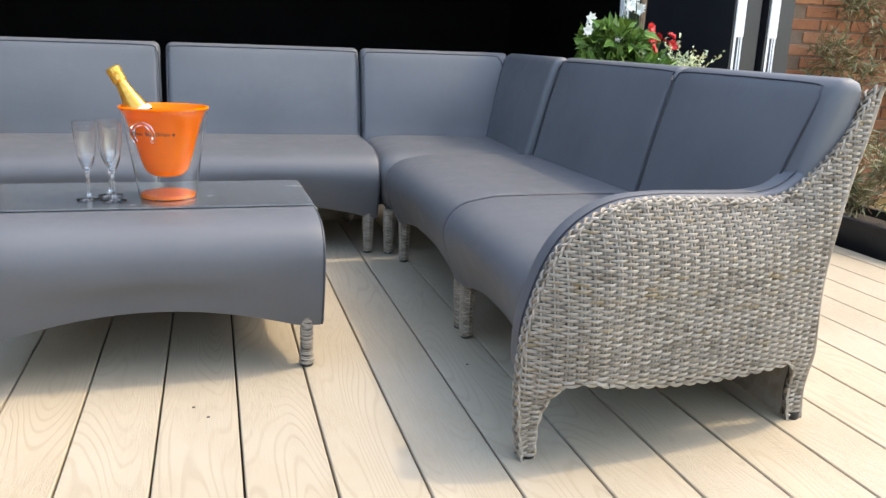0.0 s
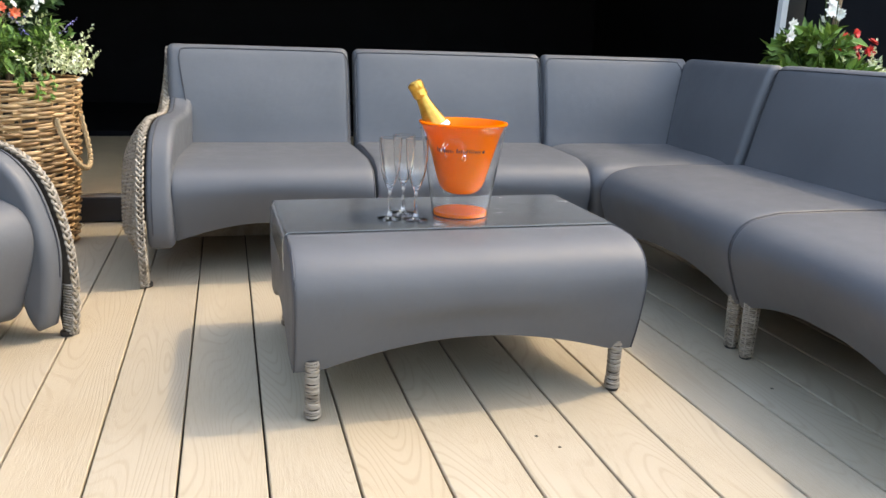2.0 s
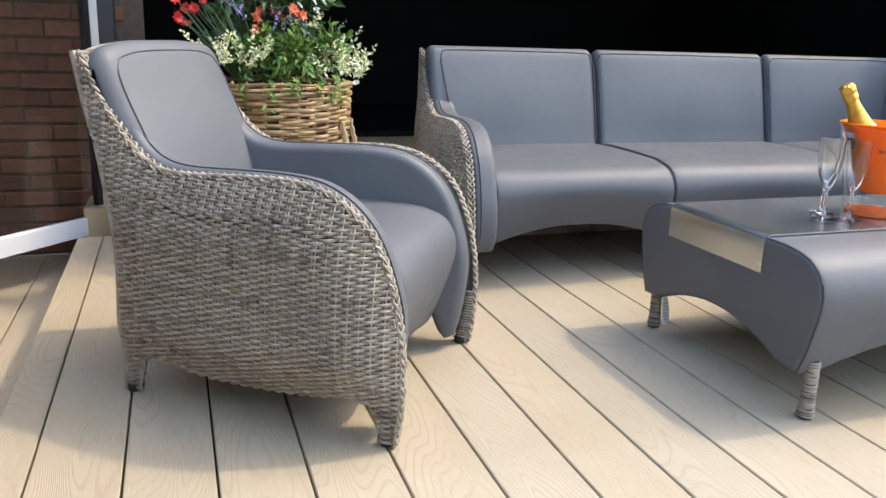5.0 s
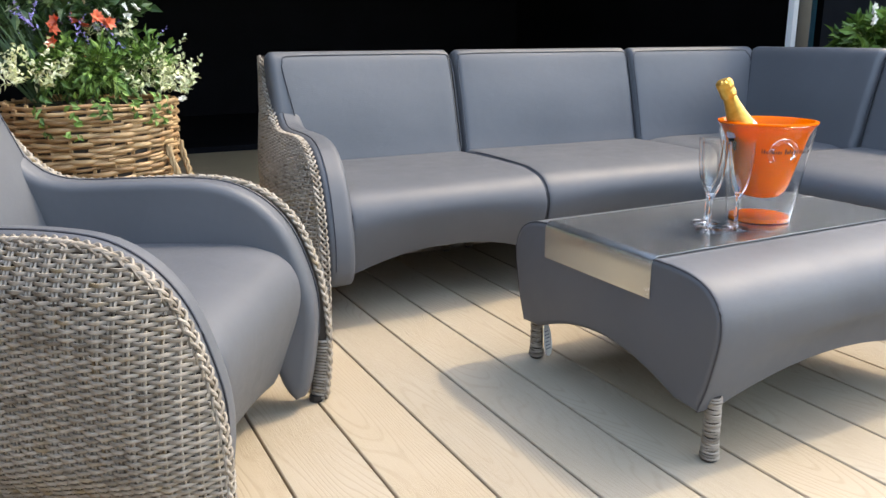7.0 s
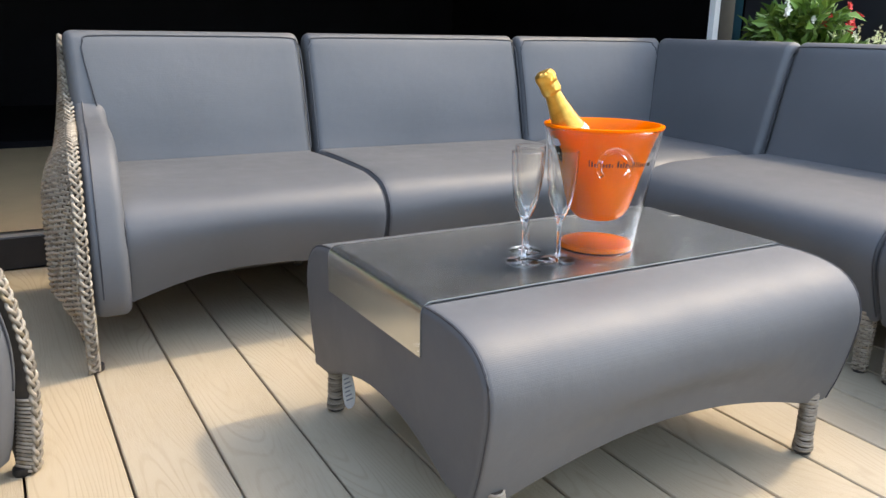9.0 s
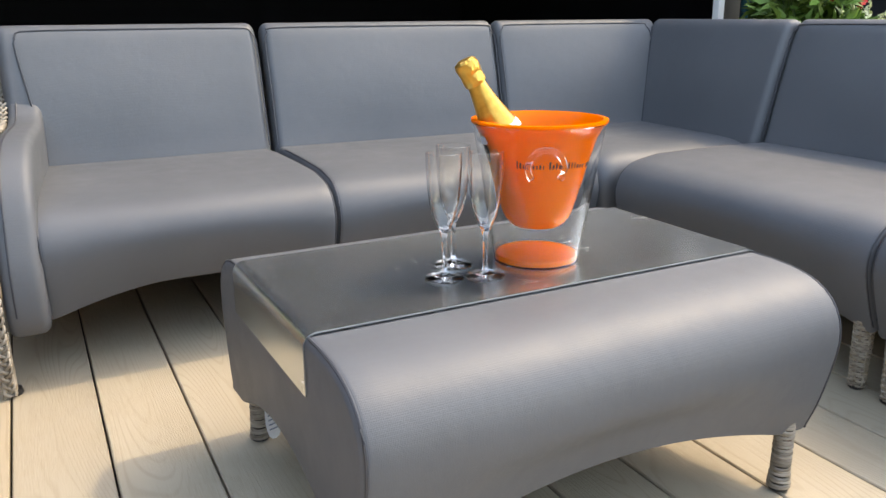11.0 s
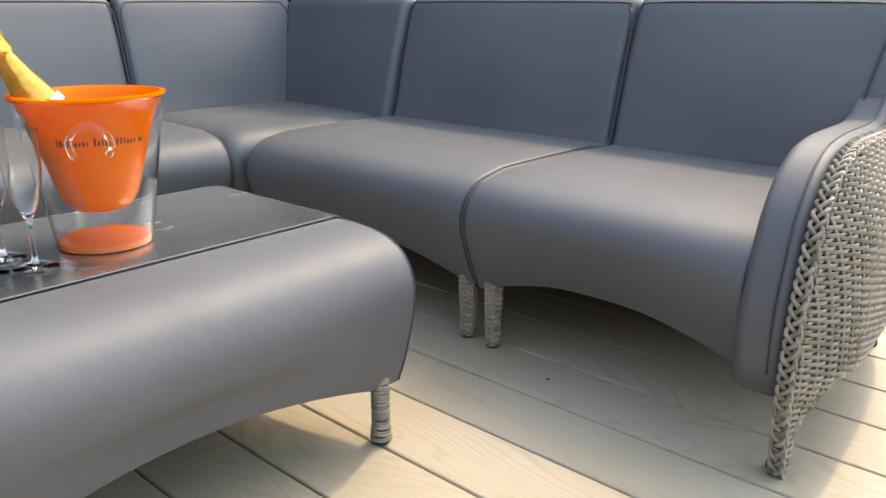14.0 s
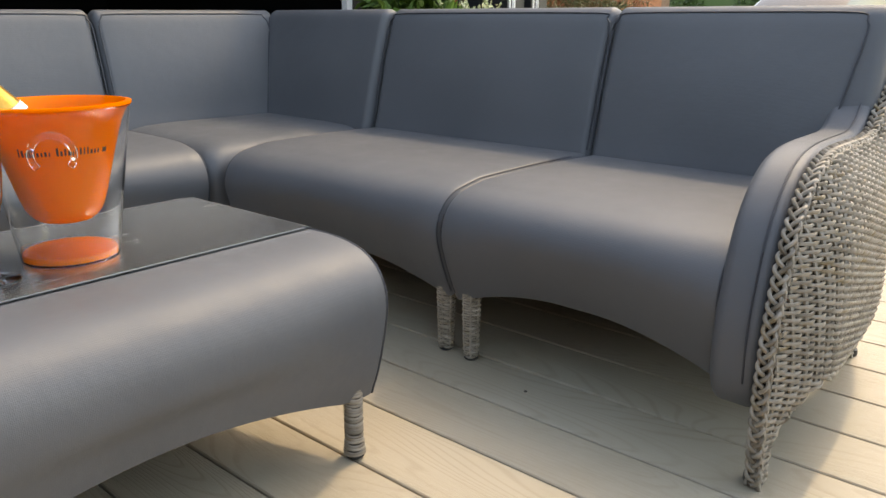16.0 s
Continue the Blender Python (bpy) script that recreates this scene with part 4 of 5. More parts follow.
# swing tag on the back-left table leg
tag = thing("swing_tag", pose(-0.772, 0.612, 0.0, -8, 0, 20), "pale printed swing tag hanging from a table leg", "tag")
g = Geo()
shape = smooth_line([(0.0, 0.118), (0.012, 0.10), (0.020, 0.07), (0.021, 0.035), (0.012, 0.012), (-0.006, 0.012), (-0.014, 0.035), (-0.013, 0.07), (-0.008, 0.10)], 30, True)
g.ring_loft([[(x, 0.0, z) for x, z in shape], [(x, 0.0012, z) for x, z in shape]])
part("card", g, M_PAPER, tag, "pale blue-white card", angle=30)
g = Geo()
for k in range(6):
    g.box(-0.008, -0.0006, 0.030 + 0.010 * k, 0.013 - 0.003 * (k % 3), -0.0001, 0.033 + 0.010 * k)
part("print", g, M_BLUEINK, tag, "rows of small grey bars", angle=0)
part("string", Geo().tube([(0.0, 0.0, 0.116), (-0.006, 0.004, 0.128), (-0.012, 0.010, 0.138)], 0.0008, 5), M_PAPER, tag, "thin white string")


# ---------------------------------------------------------------- planters
def basket(t, r0, r1, hgt, seed):
    rnd = random.Random(seed)
    body = Geo()
    body.lathe([(r0 - 0.012, 0.0), (r0 * 0.5 + r1 * 0.5 - 0.006, hgt * 0.5), (r1 - 0.012, hgt - 0.02), (r1 - 0.028, hgt - 0.02), (r0 - 0.03, 0.02)], 48)
    core = part("basket", body, M_CORE, t, "round basket of buff willow")
    g = Geo()
    z, row = 0.012, 0
    while z < hgt:
        f = z / hgt
        r = r0 + (r1 - r0) * f ** 0.8
        n = 26
        start = rnd.uniform(0, 6.28)
        for seg in range(4):
            path = []
            a0, a1 = start + seg * math.pi / 2 - 0.12, start + (seg + 1) * math.pi / 2 + 0.12
            for k in range(27):
                u = k / 26
                a = a0 + (a1 - a0) * u
                w = math.sin(n * a / 2 + math.pi * row)
                rr = r + 0.010 * w
                zz = z + (u - 0.5) * 0.012 + 0.003 * math.sin(a * 5 + row)
                path.append((rr * math.cos(a), rr * math.sin(a), zz))
            th = rnd.uniform(0.0062, 0.0088)
            g.tube(path, lambda u, th=th: th * (0.6 + 0.4 * math.sin(math.pi * min(1, 0.12 + u))), 6)
        z += rnd.uniform(0.0125, 0.0155)
        row += 1
    part("weave", g, M_BASKET, core, "buff willow rods", angle=60, kind="stuff")
    s = Geo()
    for k in range(26):
        a = 2 * math.pi * k / 26
        s.tube([((r0 - 0.002) * math.cos(a), (r0 - 0.002) * math.sin(a), 0.0), ((r1 - 0.002) * math.cos(a), (r1 - 0.002) * math.sin(a), hgt)], 0.006, 5)
    part("stake", s, M_BASKET, core, "upright willow stakes", angle=60, kind="stuff")
    for a in (-22, 158):
        q = radians(a)
        d, sd = Vector((math.cos(q), math.sin(q), 0)), Vector((-math.sin(q), math.cos(q), 0))
        strands = Geo()
        for ph in range(3):
            path = []
            for k in range(70):
                u = k / 69
                w = math.pi * u
                c = d * (r1 - 0.01 + 0.060 * math.sin(w)) + sd * (0.085 * math.cos(w)) + Vector((0, 0, hgt * 0.78 - 0.20 * math.sin(w) ** 0.8))
                path.append(c + d * 0.006 * math.cos(k * 0.7 + ph * 2.09) + Vector((0, 0, 0.006 * math.sin(k * 0.7 + ph * 2.09))))
            strands.tube(path, 0.0065, 6)
        part("rope_handle", strands, M_ROPE, core, "twisted jute rope handle", angle=60)
    part("soil", Geo().lathe([(r1 - 0.03, hgt - 0.07), (r1 - 0.028, hgt - 0.05), (0.1, hgt - 0.03), (0.001, hgt - 0.028)], 32), M_SOIL, t, "dark compost")


def rand_dir(rnd, up=0.3):
    a, z = rnd.uniform(0, 2 * math.pi), rnd.uniform(-1, 1)
    s = math.sqrt(max(0, 1 - z * z))
    return Vector((s * math.cos(a), s * math.sin(a), z + up)).normalized()


def bush(rnd, centre, radius, count, size, stems, flat=1.0):
    """Leaves on small twigs that fill a clump; stems takes the twigs."""
    g = Geo()
    c = Vector(centre)
    for _ in range(count):
        d = rand_dir(rnd, 0.45)
        end = c + Vector((d.x * radius, d.y * radius, d.z * radius * flat)) * rnd.uniform(0.45, 1.0)
        stems.tube([c + d * 0.02, c.lerp(end, 0.5) + Vector((0, 0, 0.012)), end], 0.0013, 4)
        for k in range(7):
            p = c.lerp(end, 0.42 + 0.095 * k) + Vector((0, 0, 0.006))
            dd = (d + rand_dir(rnd, 0.1) * 0.9).normalized()
            L = size * rnd.uniform(0.6, 1.25)
            g.leaf(p, dd, rand_dir(rnd, 0.9), L, L * rnd.uniform(0.36, 0.55))
    return g


def sprigs(rnd, centre, radius, count, hgt, size):
    """Upright feathery spikes with many small leaflets."""
    g = Geo()
    c = Vector(centre)
    for _ in range(count):
        base = c + Vector((rnd.uniform(-1, 1), rnd.uniform(-1, 1), 0)) * radius
        d = (Vector((0, 0, 1)) + (base - c) * 4.0 / max(radius, 0.01) * 0.22 + rand_dir(rnd, 0) * 0.3).normalized()
        H = hgt * rnd.uniform(0.55, 1.1)
        for k in range(18):
            p = base + d * H * (0.25 + 0.75 * k / 17)
            g.leaf(p, (rand_dir(rnd, 0.1) + d * 0.4).normalized(), rand_dir(rnd, 0.6), size * (1.15 - 0.5 * k / 17), size * 0.45)
    return g


def blooms(rnd, places, size, petals):
    g = Geo()
    for p in places:
        p = Vector(p)
        face = (Vector((0, -0.6, 0.6)) + rand_dir(rnd, 0) * 0.7).normalized()
        for ring in range(2):
            for k in range(petals):
                a = 2 * math.pi * (k + 0.5 * ring) / petals
                e1 = face.orthogonal().normalized()
                e2 = face.cross(e1)
                d = (e1 * math.cos(a) + e2 * math.sin(a) + face * (0.35 + 0.5 * ring)).normalized()
                g.leaf(p, d, face, size * rnd.uniform(0.8, 1.1), size * 0.75, 0.15)
    return g


def each_bloom(t, name, rnd, places, size, petals, mat, label):
    for p in places:
        part(name, blooms(rnd, [p], size, petals), mat, t, label, angle=0)


def around(rnd, c, r, n, z0, z1):
    out = []
    for _ in range(n):
        a, q = rnd.uniform(0, 6.283), math.sqrt(rnd.random()) * r
        out.append((c[0] + q * math.cos(a), c[1] + q * math.sin(a), rnd.uniform(z0, z1)))
    return out


def left_planter(m):
    t = thing("planter", m, "tall buff willow basket full of mixed summer flowers beside the doors", "planter", "flower baskets by the doors")
    rnd = random.Random(21)
    H, R = 0.685, 0.265
    basket(t, 0.205, R, H, 4)
    stems = Geo()
    g = Geo()
    for c in around(rnd, (0, 0), 0.20, 17, H + 0.02, H + 0.13):
        b = bush(rnd, c, 0.125, 22, 0.034, stems, 0.8)
        o = len(g.v)
        g.v += b.v
        g.f += [tuple(o + k for k in f) for f in b.f]
    part("foliage", g, M_LEAF, t, "mid green leaves", angle=0, kind="stuff")
    g = Geo()
    for c in around(rnd, (-0.03, 0.06), 0.18, 16, H + 0.08, H + 0.36):
        b = bush(rnd, c, 0.14, 16, 0.052, stems)
        o = len(g.v)
        g.v += b.v
        g.f += [tuple(o + k for k in f) for f in b.f]
    part("foliage", g, M_DARKLEAF, t, "darker green leaves", angle=0, kind="stuff")
    # trailing strands over the rim
    g = Geo()
    for a in (-105, -88, -70, -58, -120, -40):
        q = radians(a + rnd.uniform(-5, 5))
        L = rnd.uniform(0.04, 0.13)
        for k in range(14):
            u = k / 13
            p = Vector((math.cos(q), math.sin(q), 0)) * (R + 0.012 + 0.012 * math.sin(u * 4)) + Vector((rnd.uniform(-0.015, 0.015), 0, H + 0.02 - L * u))
            g.leaf(p, rand_dir(rnd, -0.2), Vector((math.cos(q), math.sin(q), 0.4)), 0.03, 0.016)
    part("trailing_leaf", g, M_LEAF, t, "leafy strands trailing over the rim", angle=0, kind="stuff")
    for c, n, h in (((0.20, -0.10, H + 0.0), 15, 0.18), ((0.25, -0.02, H + 0.0), 13, 0.17), ((0.20, 0.08, H + 0.04), 10, 0.17), ((-0.20, -0.12, H + 0.03), 15, 0.17), ((-0.13, -0.17, H + 0.05), 8, 0.13),
                    ((0.06, -0.06, H + 0.18), 4, 0.12)):
        part("cream_sprig", sprigs(rnd, c, 0.055, n, h, 0.024), M_CREAM, t, "cream variegated feathery sprigs", angle=0, kind="stuff")
    reds = around(rnd, (-0.33, 0.02), 0.09, 6, H + 0.16, H + 0.30)
    each_bloom(t, "red_flower", rnd, reds, 0.026, 8, M_RED, "deep red carnation")
    coral = around(rnd, (-0.02, -0.06), 0.12, 9, H + 0.12, H + 0.27)
    each_bloom(t, "coral_flower", rnd, coral, 0.027, 5, M_CORAL, "coral snapdragon")
    for c in around(rnd, (-0.13, 0.02), 0.13, 11, H + 0.14, H + 0.22) + around(rnd, (0.10, -0.05), 0.08, 4, H + 0.10, H + 0.14):
        part("violet_flower", sprigs(rnd, c, 0.012, 1, 0.17, 0.015), M_VIOLET, t, "pale violet flower spike", angle=0)
    white = around(rnd, (0.05, -0.03), 0.14, 8, H + 0.19, H + 0.30) + [(0.285, -0.06, H - 0.01), (0.29, -0.03, H + 0.03), (0.275, -0.09, H + 0.06)]
    each_bloom(t, "white_flower", rnd, white, 0.020, 7, M_PETAL, "small white flower")
    for p in reds:
        stems.tube([(p[0] * 0.4, p[1] * 0.4, H), (p[0] * 0.8, p[1] * 0.8, (H + p[2]) / 2 + 0.05), p], 0.002, 5)
    blade = Geo()
    for _ in range(60):
        a = rnd.uniform(2.4, 4.0)
        d = Vector((math.cos(a) * rnd.uniform(0.3, 0.9), math.sin(a) * 0.4, 1)).normalized()
        blade.leaf(Vector((-0.12, 0.02, H)) + rand_dir(rnd, 0) * 0.05, d, Vector((0, -1, 0.2)), rnd.uniform(0.2, 0.36), 0.007, 0.1)
    part("blade", blade, M_DARKLEAF, t, "thin grey-green blades", angle=0, kind="stuff")
    part("cane", Geo().tube([(0.0, 0.05, H - 0.03), (0.01, 0.055, H + 0.85)], 0.013, 8), M_CANE, t, "brown garden cane")
    part("stem", stems, M_DARKLEAF, t, "thin green stems", angle=60, kind="stuff")


left_planter(pose(-1.805, 1.81, 0))


def right_planter(m):
    t = thing("planter", m, "tall buff willow basket with red and white flowers behind the sofa", "planter", "flower baskets by the doors")
    rnd = random.Random(31)
    H, R = 0.685, 0.265
    basket(t, 0.205, R, H, 9)
    stems, g = Geo(), Geo()
    for c in around(rnd, (-0.08, 0.0), 0.17, 17, H + 0.02, H + 0.20):
        b = bush(rnd, c, 0.125, 15, 0.078, stems, 0.8)
        o = len(g.v)
        g.v += b.v
        g.f += [tuple(o + k for k in f) for f in b.f]
    part("foliage", g, M_LEAF, t, "broad mid green leaves", angle=0, kind="stuff")
    reds = around(rnd, (-0.02, -0.08), 0.12, 9, H + 0.18, H + 0.28) + [(0.12, -0.08, H + 0.21), (0.15, -0.05, H + 0.20)]
    each_bloom(t, "red_flower", rnd, reds, 0.028, 8, M_RED, "bright red geranium")
    cream = sprigs(rnd, (0.15, -0.06, H + 0.04), 0.075, 28, 0.20, 0.028)
    part("cream_sprig", cream, M_CREAM, t, "silvery white feathery sprigs", angle=0, kind="stuff")
    bells = [(-0.32, -0.1, H + 0.26), (-0.30, -0.08, H + 0.31), (-0.12, -0.04, H + 0.33), (-0.10, -0.06, H + 0.37), (-0.07, -0.03, H + 0.40), (-0.12, -0.05, H + 0.43),
             (-0.05, -0.06, H + 0.36), (-0.17, -0.1, H + 0.23), (-0.08, -0.08, H + 0.45)]
    each_bloom(t, "white_flower", rnd, bells, 0.034, 6, M_PETAL, "large white bell flower")
    for p in bells:
        stems.tube([(p[0] * 0.4, p[1] * 0.4, H), (p[0] * 0.75, p[1] * 0.75, (H + p[2]) / 2 + 0.03), p], 0.0028, 5)
    part("cane", Geo().tube([(0.02, 0.05, H - 0.03), (0.045, 0.055, H + 0.85)], 0.014, 8), M_CANE, t, "brown garden cane")
    part("stem", stems, M_DARKLEAF, t, "thin green stems", angle=60, kind="stuff")


right_planter(pose(1.70, 1.40, 0))


# ---------------------------------------------------------------- doors, brick walls, trough
def folded_leaf(m):
    t = thing("folding_door", m, "black folding door leaf parked edge-on with white seals", "door", "folding doors parked at the side")
    part("stile", Geo().box(0, 0, 0.02, 0.072, 0.86, 2.30, 0.004), M_BLACK, t, "black door stile")
    for x, w in ((0.012, 0.010), (0.036, 0.005), (0.048, 0.007)):
        part("seal", Geo().box(x, -0.004, 0.05, x + w, 0.0, 0.94), M_WHITE, t, "white rubber seal")
    part("hinge_plate", Geo().box(0.010, -0.008, 0.94, 0.056, 0.0, 1.12, 0.002), M_WHITE, t, "white hinge plate")
    for z in (0.965, 1.03, 1.095):
        part("screw", Geo().lathe([(0.004, -0.0), (0.004, 0.002), (0.0005, 0.0024)], 10, (0, 0, 0)), M_ALLOY, t).matrix_basis = pose(0.033, -0.008, z, 90, 0, 0)
    return t


leaf_a = folded_leaf(pose(2.095, 1.27, 0))
part("door_edge", Geo().box(0.075, 0.02, 0.02, 0.155, 0.86, 2.30, 0.004), M_BLACK, leaf_a, "black door edge")
copy_thing(leaf_a, pose(2.275, 1.27, 0))
white_leaf = thing("glazed_door", pose(-2.50, 2.40, -0.02, 0, 0, 0), "white-framed glazed door standing open against the brick", "door")
dv = Vector((-0.66, -0.75, 0)).normalized()
ang = math.degrees(math.atan2(dv.y, dv.x))
white_leaf.matrix_world = pose(-2.50, 2.40, -0.02, 0, 0, ang)
part("stile", Geo().box(0.0, -0.02, 0.0, 0.055, 0.02, 2.1, 0.003), M_WHITE, white_leaf, "white door stile")
part("seal", Geo().box(0.056, -0.016, 0.085, 0.085, 0.016, 2.1, 0.003), M_BLACK, white_leaf, "black glazing seal")
part("rail", Geo().box(0.056, -0.02, 0.0, 1.05, 0.02, 0.078, 0.003), M_WHITE, white_leaf, "white bottom rail")
pane = part("pane", Geo().box(0.085, -0.003, 0.08, 1.05, 0.003, 2.1), M_PANE, white_leaf, "clear glass pane")
pane.visible_shadow = False

BR = Geo().box(-0.1065, 0, -0.0315, 0.1065, 0.1, 0.0315, 0.004).mesh("brick", M_BRICK, 30)


BR_DIM = Geo().box(-0.1065, 0, -0.0315, 0.1065, 0.1, 0.0315, 0.004).mesh("brick", M_DIMBRICK, 30)


def brick_wall(name, x0, x1, z0, z1, m, label, data, mortar=M_MORTAR, top=3.0):
    """A wall along local x, bricks proud of the mortar towards local -y."""
    w = thing(name, m, label, "brick wall", kind="structure")
    part("mortar", Geo().box(x0, 0.008, z0, x1, 0.11, top), mortar, w, "grey mortar bed", angle=0)
    row, z = 0, z0 + 0.0375
    while z < z1:
        x = x0 + (0.1125 if row % 2 else 0.0) + 0.1125
        while x < x1 - 0.1:
            b = new("brick", data)
            b.parent = w
            b.location = (x, random.uniform(-0.002, 0.002), z)
            x += 0.225
        z += 0.075
        row += 1
    return w


# left walls take the dimmed brick, shade painted into it
brick_wall("wall_left", -0.10, 1.10, -0.17, 1.15, pose(-3.42, 2.56, 0), "red brick wall beside the doors, its shade put into the colour", BR_DIM, M_DIMMORTAR)
brick_wall("wall_side", 0.0, 1.6, -0.17, 0.8, pose(-3.32, 0.94, 0, 0, 0, 90), "red brick wall beside the doors, its shade put into the colour", BR_DIM, M_DIMMORTAR)
brick_wall("wall_right", 0.0, 2.4, -0.04, 1.45, pose(3.13, 2.22, 0), "red brick wall with straggly climbers beside the doors", BR)

low_deck = thing("low_deck", Matrix(), "lower strip of pale decking below the terrace edge", "decking", kind="structure")
lb = Geo().box(0.0025, -2.5, -0.025, PITCH - 0.0025, 2.54, 0.0, 0.0025).mesh("board", M_DECK, 30)
for k in range(4):
    b = new("board", lb)
    b.location = (-3.34 + PITCH * k, 0, -0.17)
    b.parent = low_deck

trough = thing("trough", Matrix(), "long black plastic trough beside the terrace edge", "planter")
g = Geo()
rings = []
for d, z in ((0.03, -0.035), (0.0, 0.115), (-0.012, 0.118), (-0.012, 0.135), (0.02, 0.135), (0.035, 0.06)):
    rings.append([(2.66 + d, 0.62 + d, z), (2.98 - d, 0.62 + d, z), (2.98 - d, 1.86 - d, z), (2.66 + d, 1.86 - d, z)])
part("body", g.ring_loft(rings), M_POT, trough, angle=30)
part("soil", Geo().box(2.70, 0.66, 0.05, 2.94, 1.82, 0.10), M_SOIL, trough, "dark compost")


def climber(name, m, label, seed, spots, blades, leafs):
    rnd = random.Random(seed)
    t = thing(name, m, label, "plant")
    g, st = Geo(), Geo()
    for x, y, z, r in spots:
        for _ in range(blades):
            d = rand_dir(rnd, 0.2)
            p = Vector((x, y, z)) + d * r * rnd.uniform(0.1, 0.6)
            g.leaf(p, (rand_dir(rnd, 0.1) + Vector((0, -0.3, -0.1))).normalized(), rand_dir(rnd, 0.5), rnd.uniform(0.05, 0.12), rnd.uniform(0.006, 0.013), 0.12)
        for _ in range(leafs):
            d = rand_dir(rnd, 0.1)
            e = Vector((x, y, z)) + d * r
            st.tube([(x, y + 0.02, z - r * 0.4), tuple(Vector((x, y, z)).lerp(e, 0.5)), tuple(e)], 0.0022, 4)
    part("leaf", g, M_DRY, t, "narrow olive and straw leaves", angle=0, kind="stuff")
    part("stem", st, M_CANE, t, "thin woody stems", angle=60, kind="stuff")


rnd0 = random.Random(77)
spots = [(3.25 + rnd0.random() * 1.5, 2.14 - rnd0.random() * 0.1, 0.25 + rnd0.random() * 1.15, 0.16) for _ in range(95)]
climber("climbing_plant", Matrix(), "straggly olive climber sprawling over the brick wall", 5, spots, 60, 8)
spots = [(2.74 + rnd0.random() * 0.16, 0.75 + rnd0.random() * 1.0, 0.16 + rnd0.random() * 0.34, 0.13) for _ in range(34)]
climber("trough_plant", Matrix(), "tangled grassy plants growing in the trough", 6, spots, 50, 8)

# ---------------------------------------------------------------- yard
hose = smooth_line([(2.80, 0.55), (3.6, 0.45), (4.3, 0.38), (4.82, 0.247), (5.17, 0.141), (5.46, 0.075), (5.80, 0.06), (6.02, 0.11), (6.30, 0.20), (6.55, 0.19), (6.70, 0.04), (6.55, -0.3), (5.6, -0.62),
                    (4.75, -0.42), (4.52, -0.30), (4.40, -0.266), (4.24, -0.27), (4.10, -0.32), (3.97, -0.39), (3.85, -0.6), (4.1, -1.1), (4.8, -1.3)], 140)
solid("garden_hose", Geo().tube([(x, y, -0.022) for x, y in hose], 0.011, 8), M_HOSE, Matrix(), "beige garden hose lying on the gravel", "hose")
peb = Geo()
rnd = random.Random(12)
for _ in range(5200):
    x, y = 2.74 + 3.4 * rnd.random() ** 1.6, rnd.uniform(-2.4, 1.6)
    s = rnd.uniform(0.006, 0.013)
    b = len(peb.v)
    ca, sa = math.cos(x * 91), math.sin(x * 91)
    for dx, dy, dz in ((1, 0, 0), (0, 0.8, 0), (-1, 0, 0), (0, -0.8, 0), (0.1, 0.1, 0.7)):
        peb.v.append((x + s * (dx * ca - dy * sa), y + s * (dx * sa + dy * ca), -0.036 + s * dz))
    peb.f += [(b, b + 1, b + 4), (b + 1, b + 2, b + 4), (b + 2, b + 3, b + 4), (b + 3, b, b + 4)]
M_PEB = varied("golden pebble", (0.20, 0.12, 0.035), (0.50, 0.34, 0.14), 0.85, 10, True, 0)
solid("loose_gravel", peb, M_PEB, Matrix(), "loose golden gravel stones", "gravel", kind="stuff", angle=0)


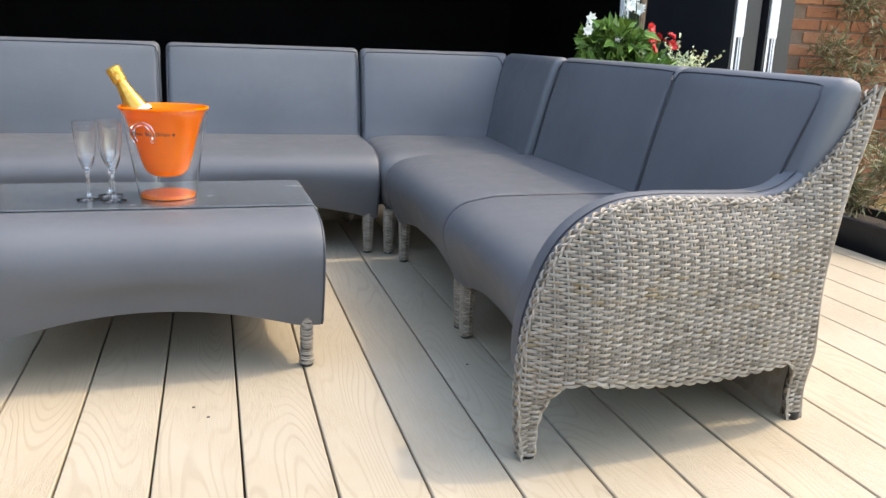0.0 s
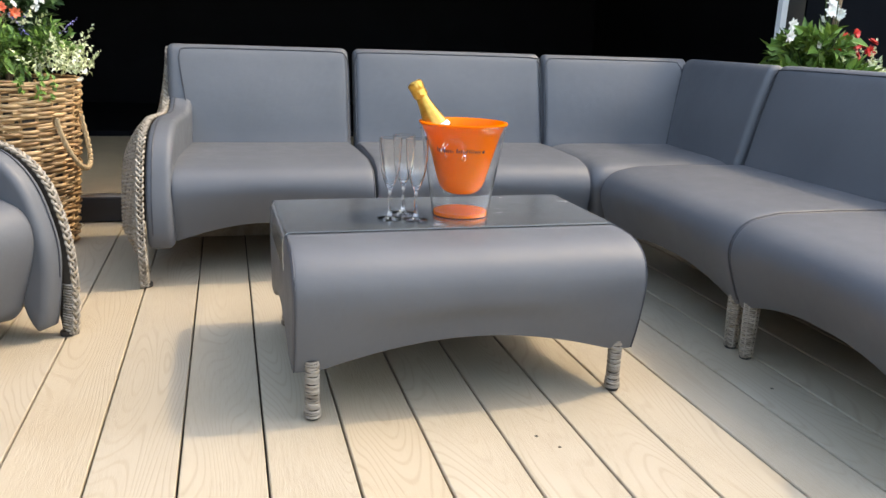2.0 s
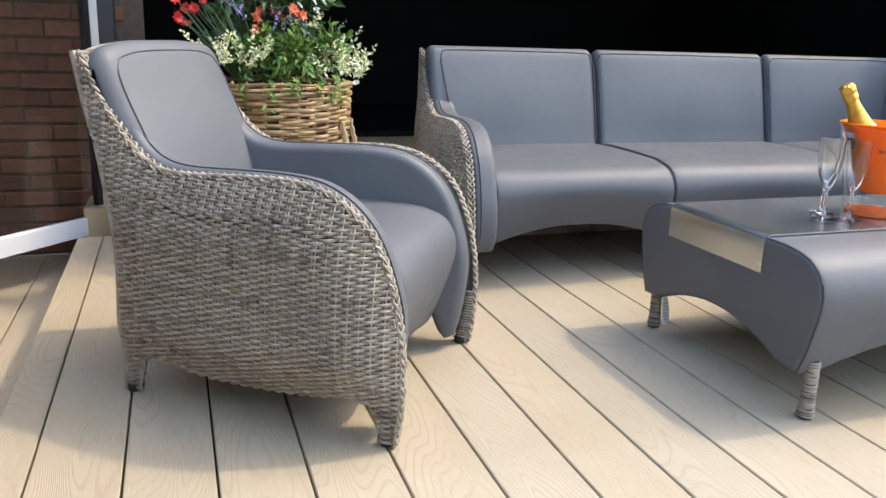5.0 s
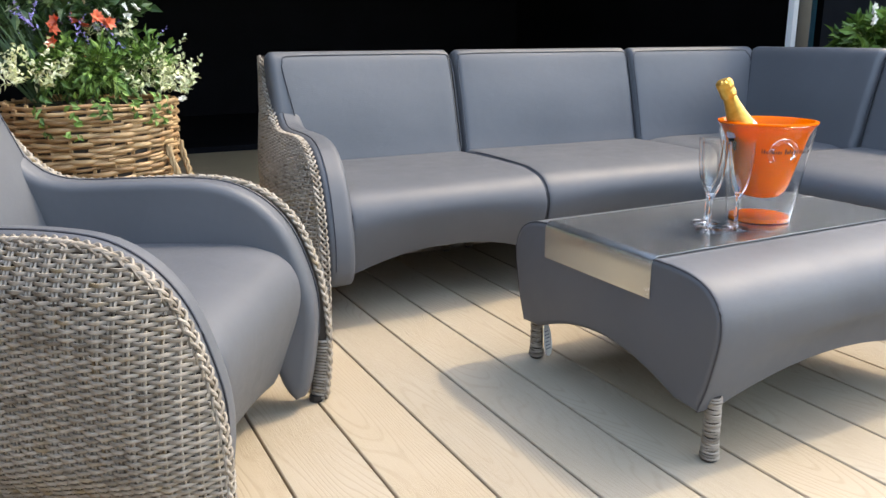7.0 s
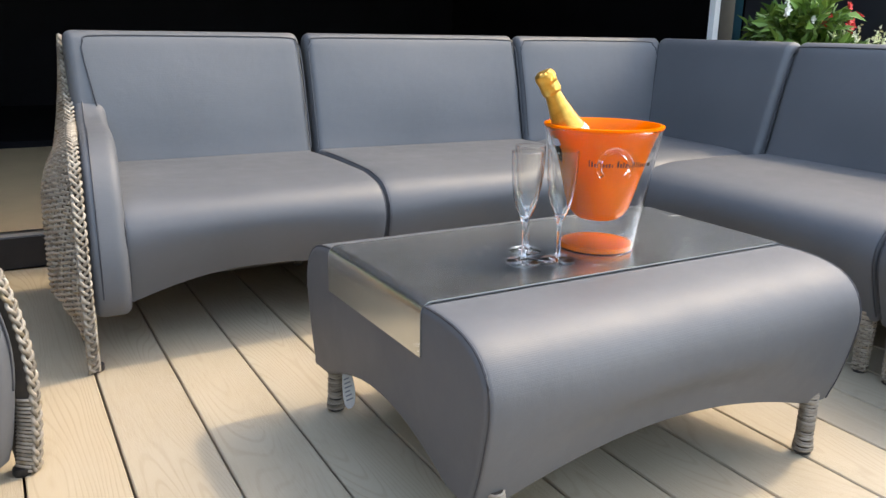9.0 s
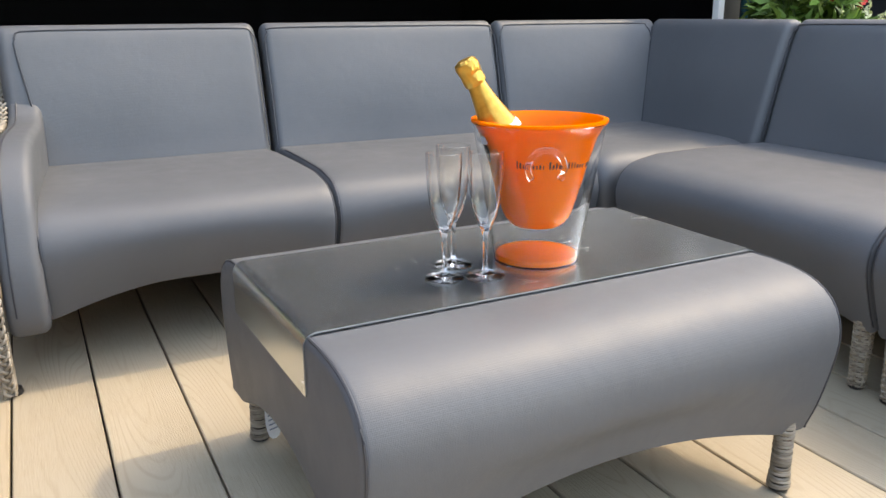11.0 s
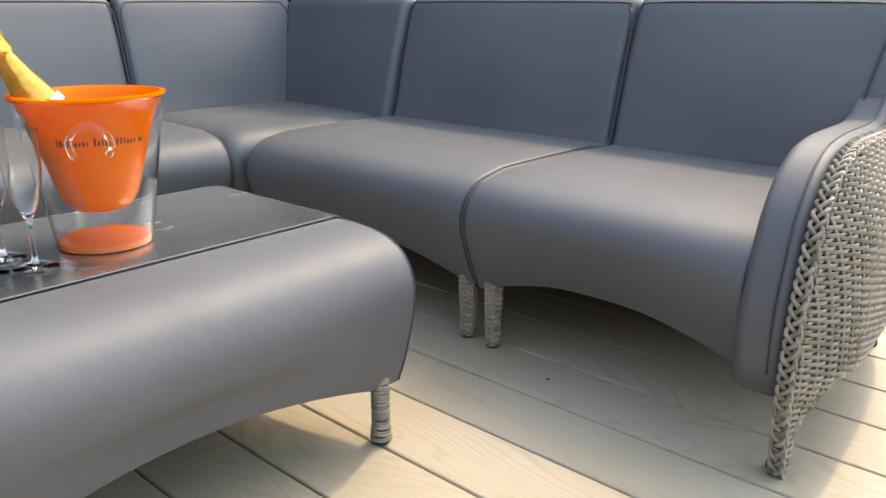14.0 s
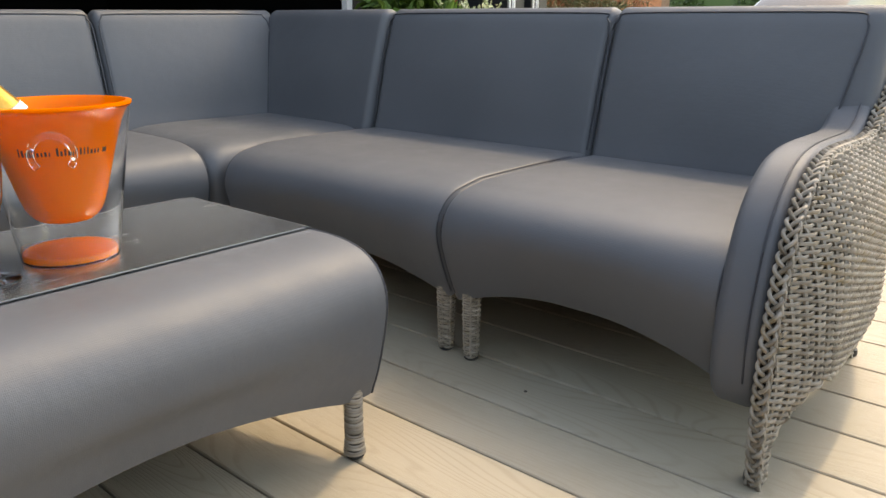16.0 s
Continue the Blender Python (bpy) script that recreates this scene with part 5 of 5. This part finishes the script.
def car(m):
    t = thing("car", m, "dark grey saloon car parked at the gravel's edge", "car")
    # stations along the length: x, half width at sill, half width at shoulder, shoulder height, bonnet or boot height
    st = [(-2.22, 0.62, 0.66, 0.62, 0.70), (-2.12, 0.76, 0.80, 0.74, 0.86), (-1.7, 0.84, 0.87, 0.80, 0.95), (-1.0, 0.86, 0.89, 0.84, 0.99), (0.0, 0.87, 0.90, 0.84, 0.97),
          (0.9, 0.87, 0.90, 0.83, 0.96), (1.5, 0.85, 0.88, 0.78, 0.88), (2.0, 0.80, 0.82, 0.68, 0.76), (2.25, 0.62, 0.64, 0.52, 0.60)]
    g, rings = Geo(), []
    for x, ws, wt, zs, zt in st:
        half = [(ws * 0.96, 0.20), (ws, 0.27), (ws + 0.02, 0.45), (wt, zs), (wt * 0.90, zt - 0.03), (wt * 0.6, zt)]
        ring = [(x, y, z) for y, z in half] + [(x, -y, z) for y, z in reversed(half)]
        rings.append(ring)
    part("body", g.ring_loft(rings), M_CARPAINT, t, angle=50)
    cab = [(-1.75, 0.74, 0.93), (-1.15, 0.68, 1.30), (-0.4, 0.64, 1.41), (0.35, 0.64, 1.38), (1.15, 0.74, 0.93)]
    g = Geo().ring_loft([[(x, w + 0.04, 0.90), (x, w, z - 0.02), (x, w * 0.8, z), (x, -w * 0.8, z), (x, -w, z - 0.02), (x, -w - 0.04, 0.90)] for x, w, z in cab])
    part("cabin_glass", g, M_CARGLASS, t, "tinted cabin windows", angle=50)
    g = Geo().ring_loft([[(x, w * 0.83, z + 0.006), (x, w * 0.6, z + 0.02), (x, -w * 0.6, z + 0.02), (x, -w * 0.83, z + 0.006), (x, -w * 0.8, z - 0.01), (x, w * 0.8, z - 0.01)]
                         for x, w, z in cab[1:4]])
    part("roof", g, M_CARPAINT, t, angle=50)
    for x in (-1.35, 1.40):
        for s in (-1, 1):
            wm = pose(x, s * 0.80, 0.335, 90, 0, 0)
            tyre = part("wheel", Geo().lathe([(0.21, -0.10), (0.30, -0.11), (0.332, -0.085), (0.335, 0.085), (0.30, 0.11), (0.21, 0.10)], 32), M_TYRE, t, "black tyre on an alloy wheel")
            tyre.matrix_basis = wm
            rim = Geo().lathe([(0.215, -0.105), (0.22, 0.105), (0.19, 0.10), (0.05, 0.085), (0.001, 0.085)], 24)
            for k in range(10):
                a = 2 * math.pi * k / 10
                for sg in (-1, 1):
                    rim.tube([(0.03 * math.cos(a), 0.03 * math.sin(a), sg * 0.108), (0.205 * math.cos(a), 0.205 * math.sin(a), sg * 0.106)], 0.012, 5)
            part("rim", rim, M_ALLOY, tyre, "silver alloy rim")
            arch_ring = Geo().tube([(x + 0.37 * math.cos(q), s * 0.885, 0.335 + 0.37 * math.sin(q)) for q in np.linspace(0, math.pi, 16)], 0.035, 6)
            part("wheel_arch", arch_ring, M_TYRE, t, "dark wheel arch")
    for s in (-1, 1):
        part("tail_lamp", Geo().box(-2.20, s * 0.62 - 0.1, 0.66, -2.06, s * 0.62 + 0.1, 0.78, 0.02), M_LAMP, t, "red tail lamp")
        part("headlight", Geo().box(2.02, s * 0.62 - 0.12, 0.56, 2.20, s * 0.62 + 0.12, 0.66, 0.02), M_PANE, t, "clear headlight")
        part("mirror", Geo().box(0.75, s * 0.98 - 0.1, 0.93, 0.88, s * 0.98 + 0.1, 1.05, 0.03), M_CARPAINT, t, "door mirror")


car(pose(14.13, 3.36, -0.03, 0, 0, -8))

rnd = random.Random(41)
hedge, stems = Geo(), Geo()
for k in range(240):
    x, y = 62 + rnd.uniform(-1.5, 3), -60 + 130 * (k + rnd.random()) / 240
    zc = rnd.uniform(0.4, 2.6)
    for _ in range(46):
        d = rand_dir(rnd, 0.3)
        hedge.leaf(Vector((x, y, zc)) + d * rnd.uniform(0.2, 1.0), rand_dir(rnd, 0.2), rand_dir(rnd, 0.6), rnd.uniform(0.25, 0.5), rnd.uniform(0.15, 0.3))
hedge.box(63.2, -62, -0.02, 65.0, 72, 2.7)
solid("hedge", hedge, M_HEDGE, Matrix(), "long dark green hedge beyond the grass", "hedge", kind="stuff", angle=0)
# small marks on the boards
for x, y in ((0.449, -0.067), (-0.284, -0.20), (-0.25, -0.26)):
    solid("screw_head", Geo().lathe([(0.0042, 0.0), (0.0042, 0.0008), (0.002, 0.0012), (0.0003, 0.0008)], 12, (x, y, 0)), M_CORE, Matrix(), "small dark screw head in a deck board", "screw", "screws in the decking")
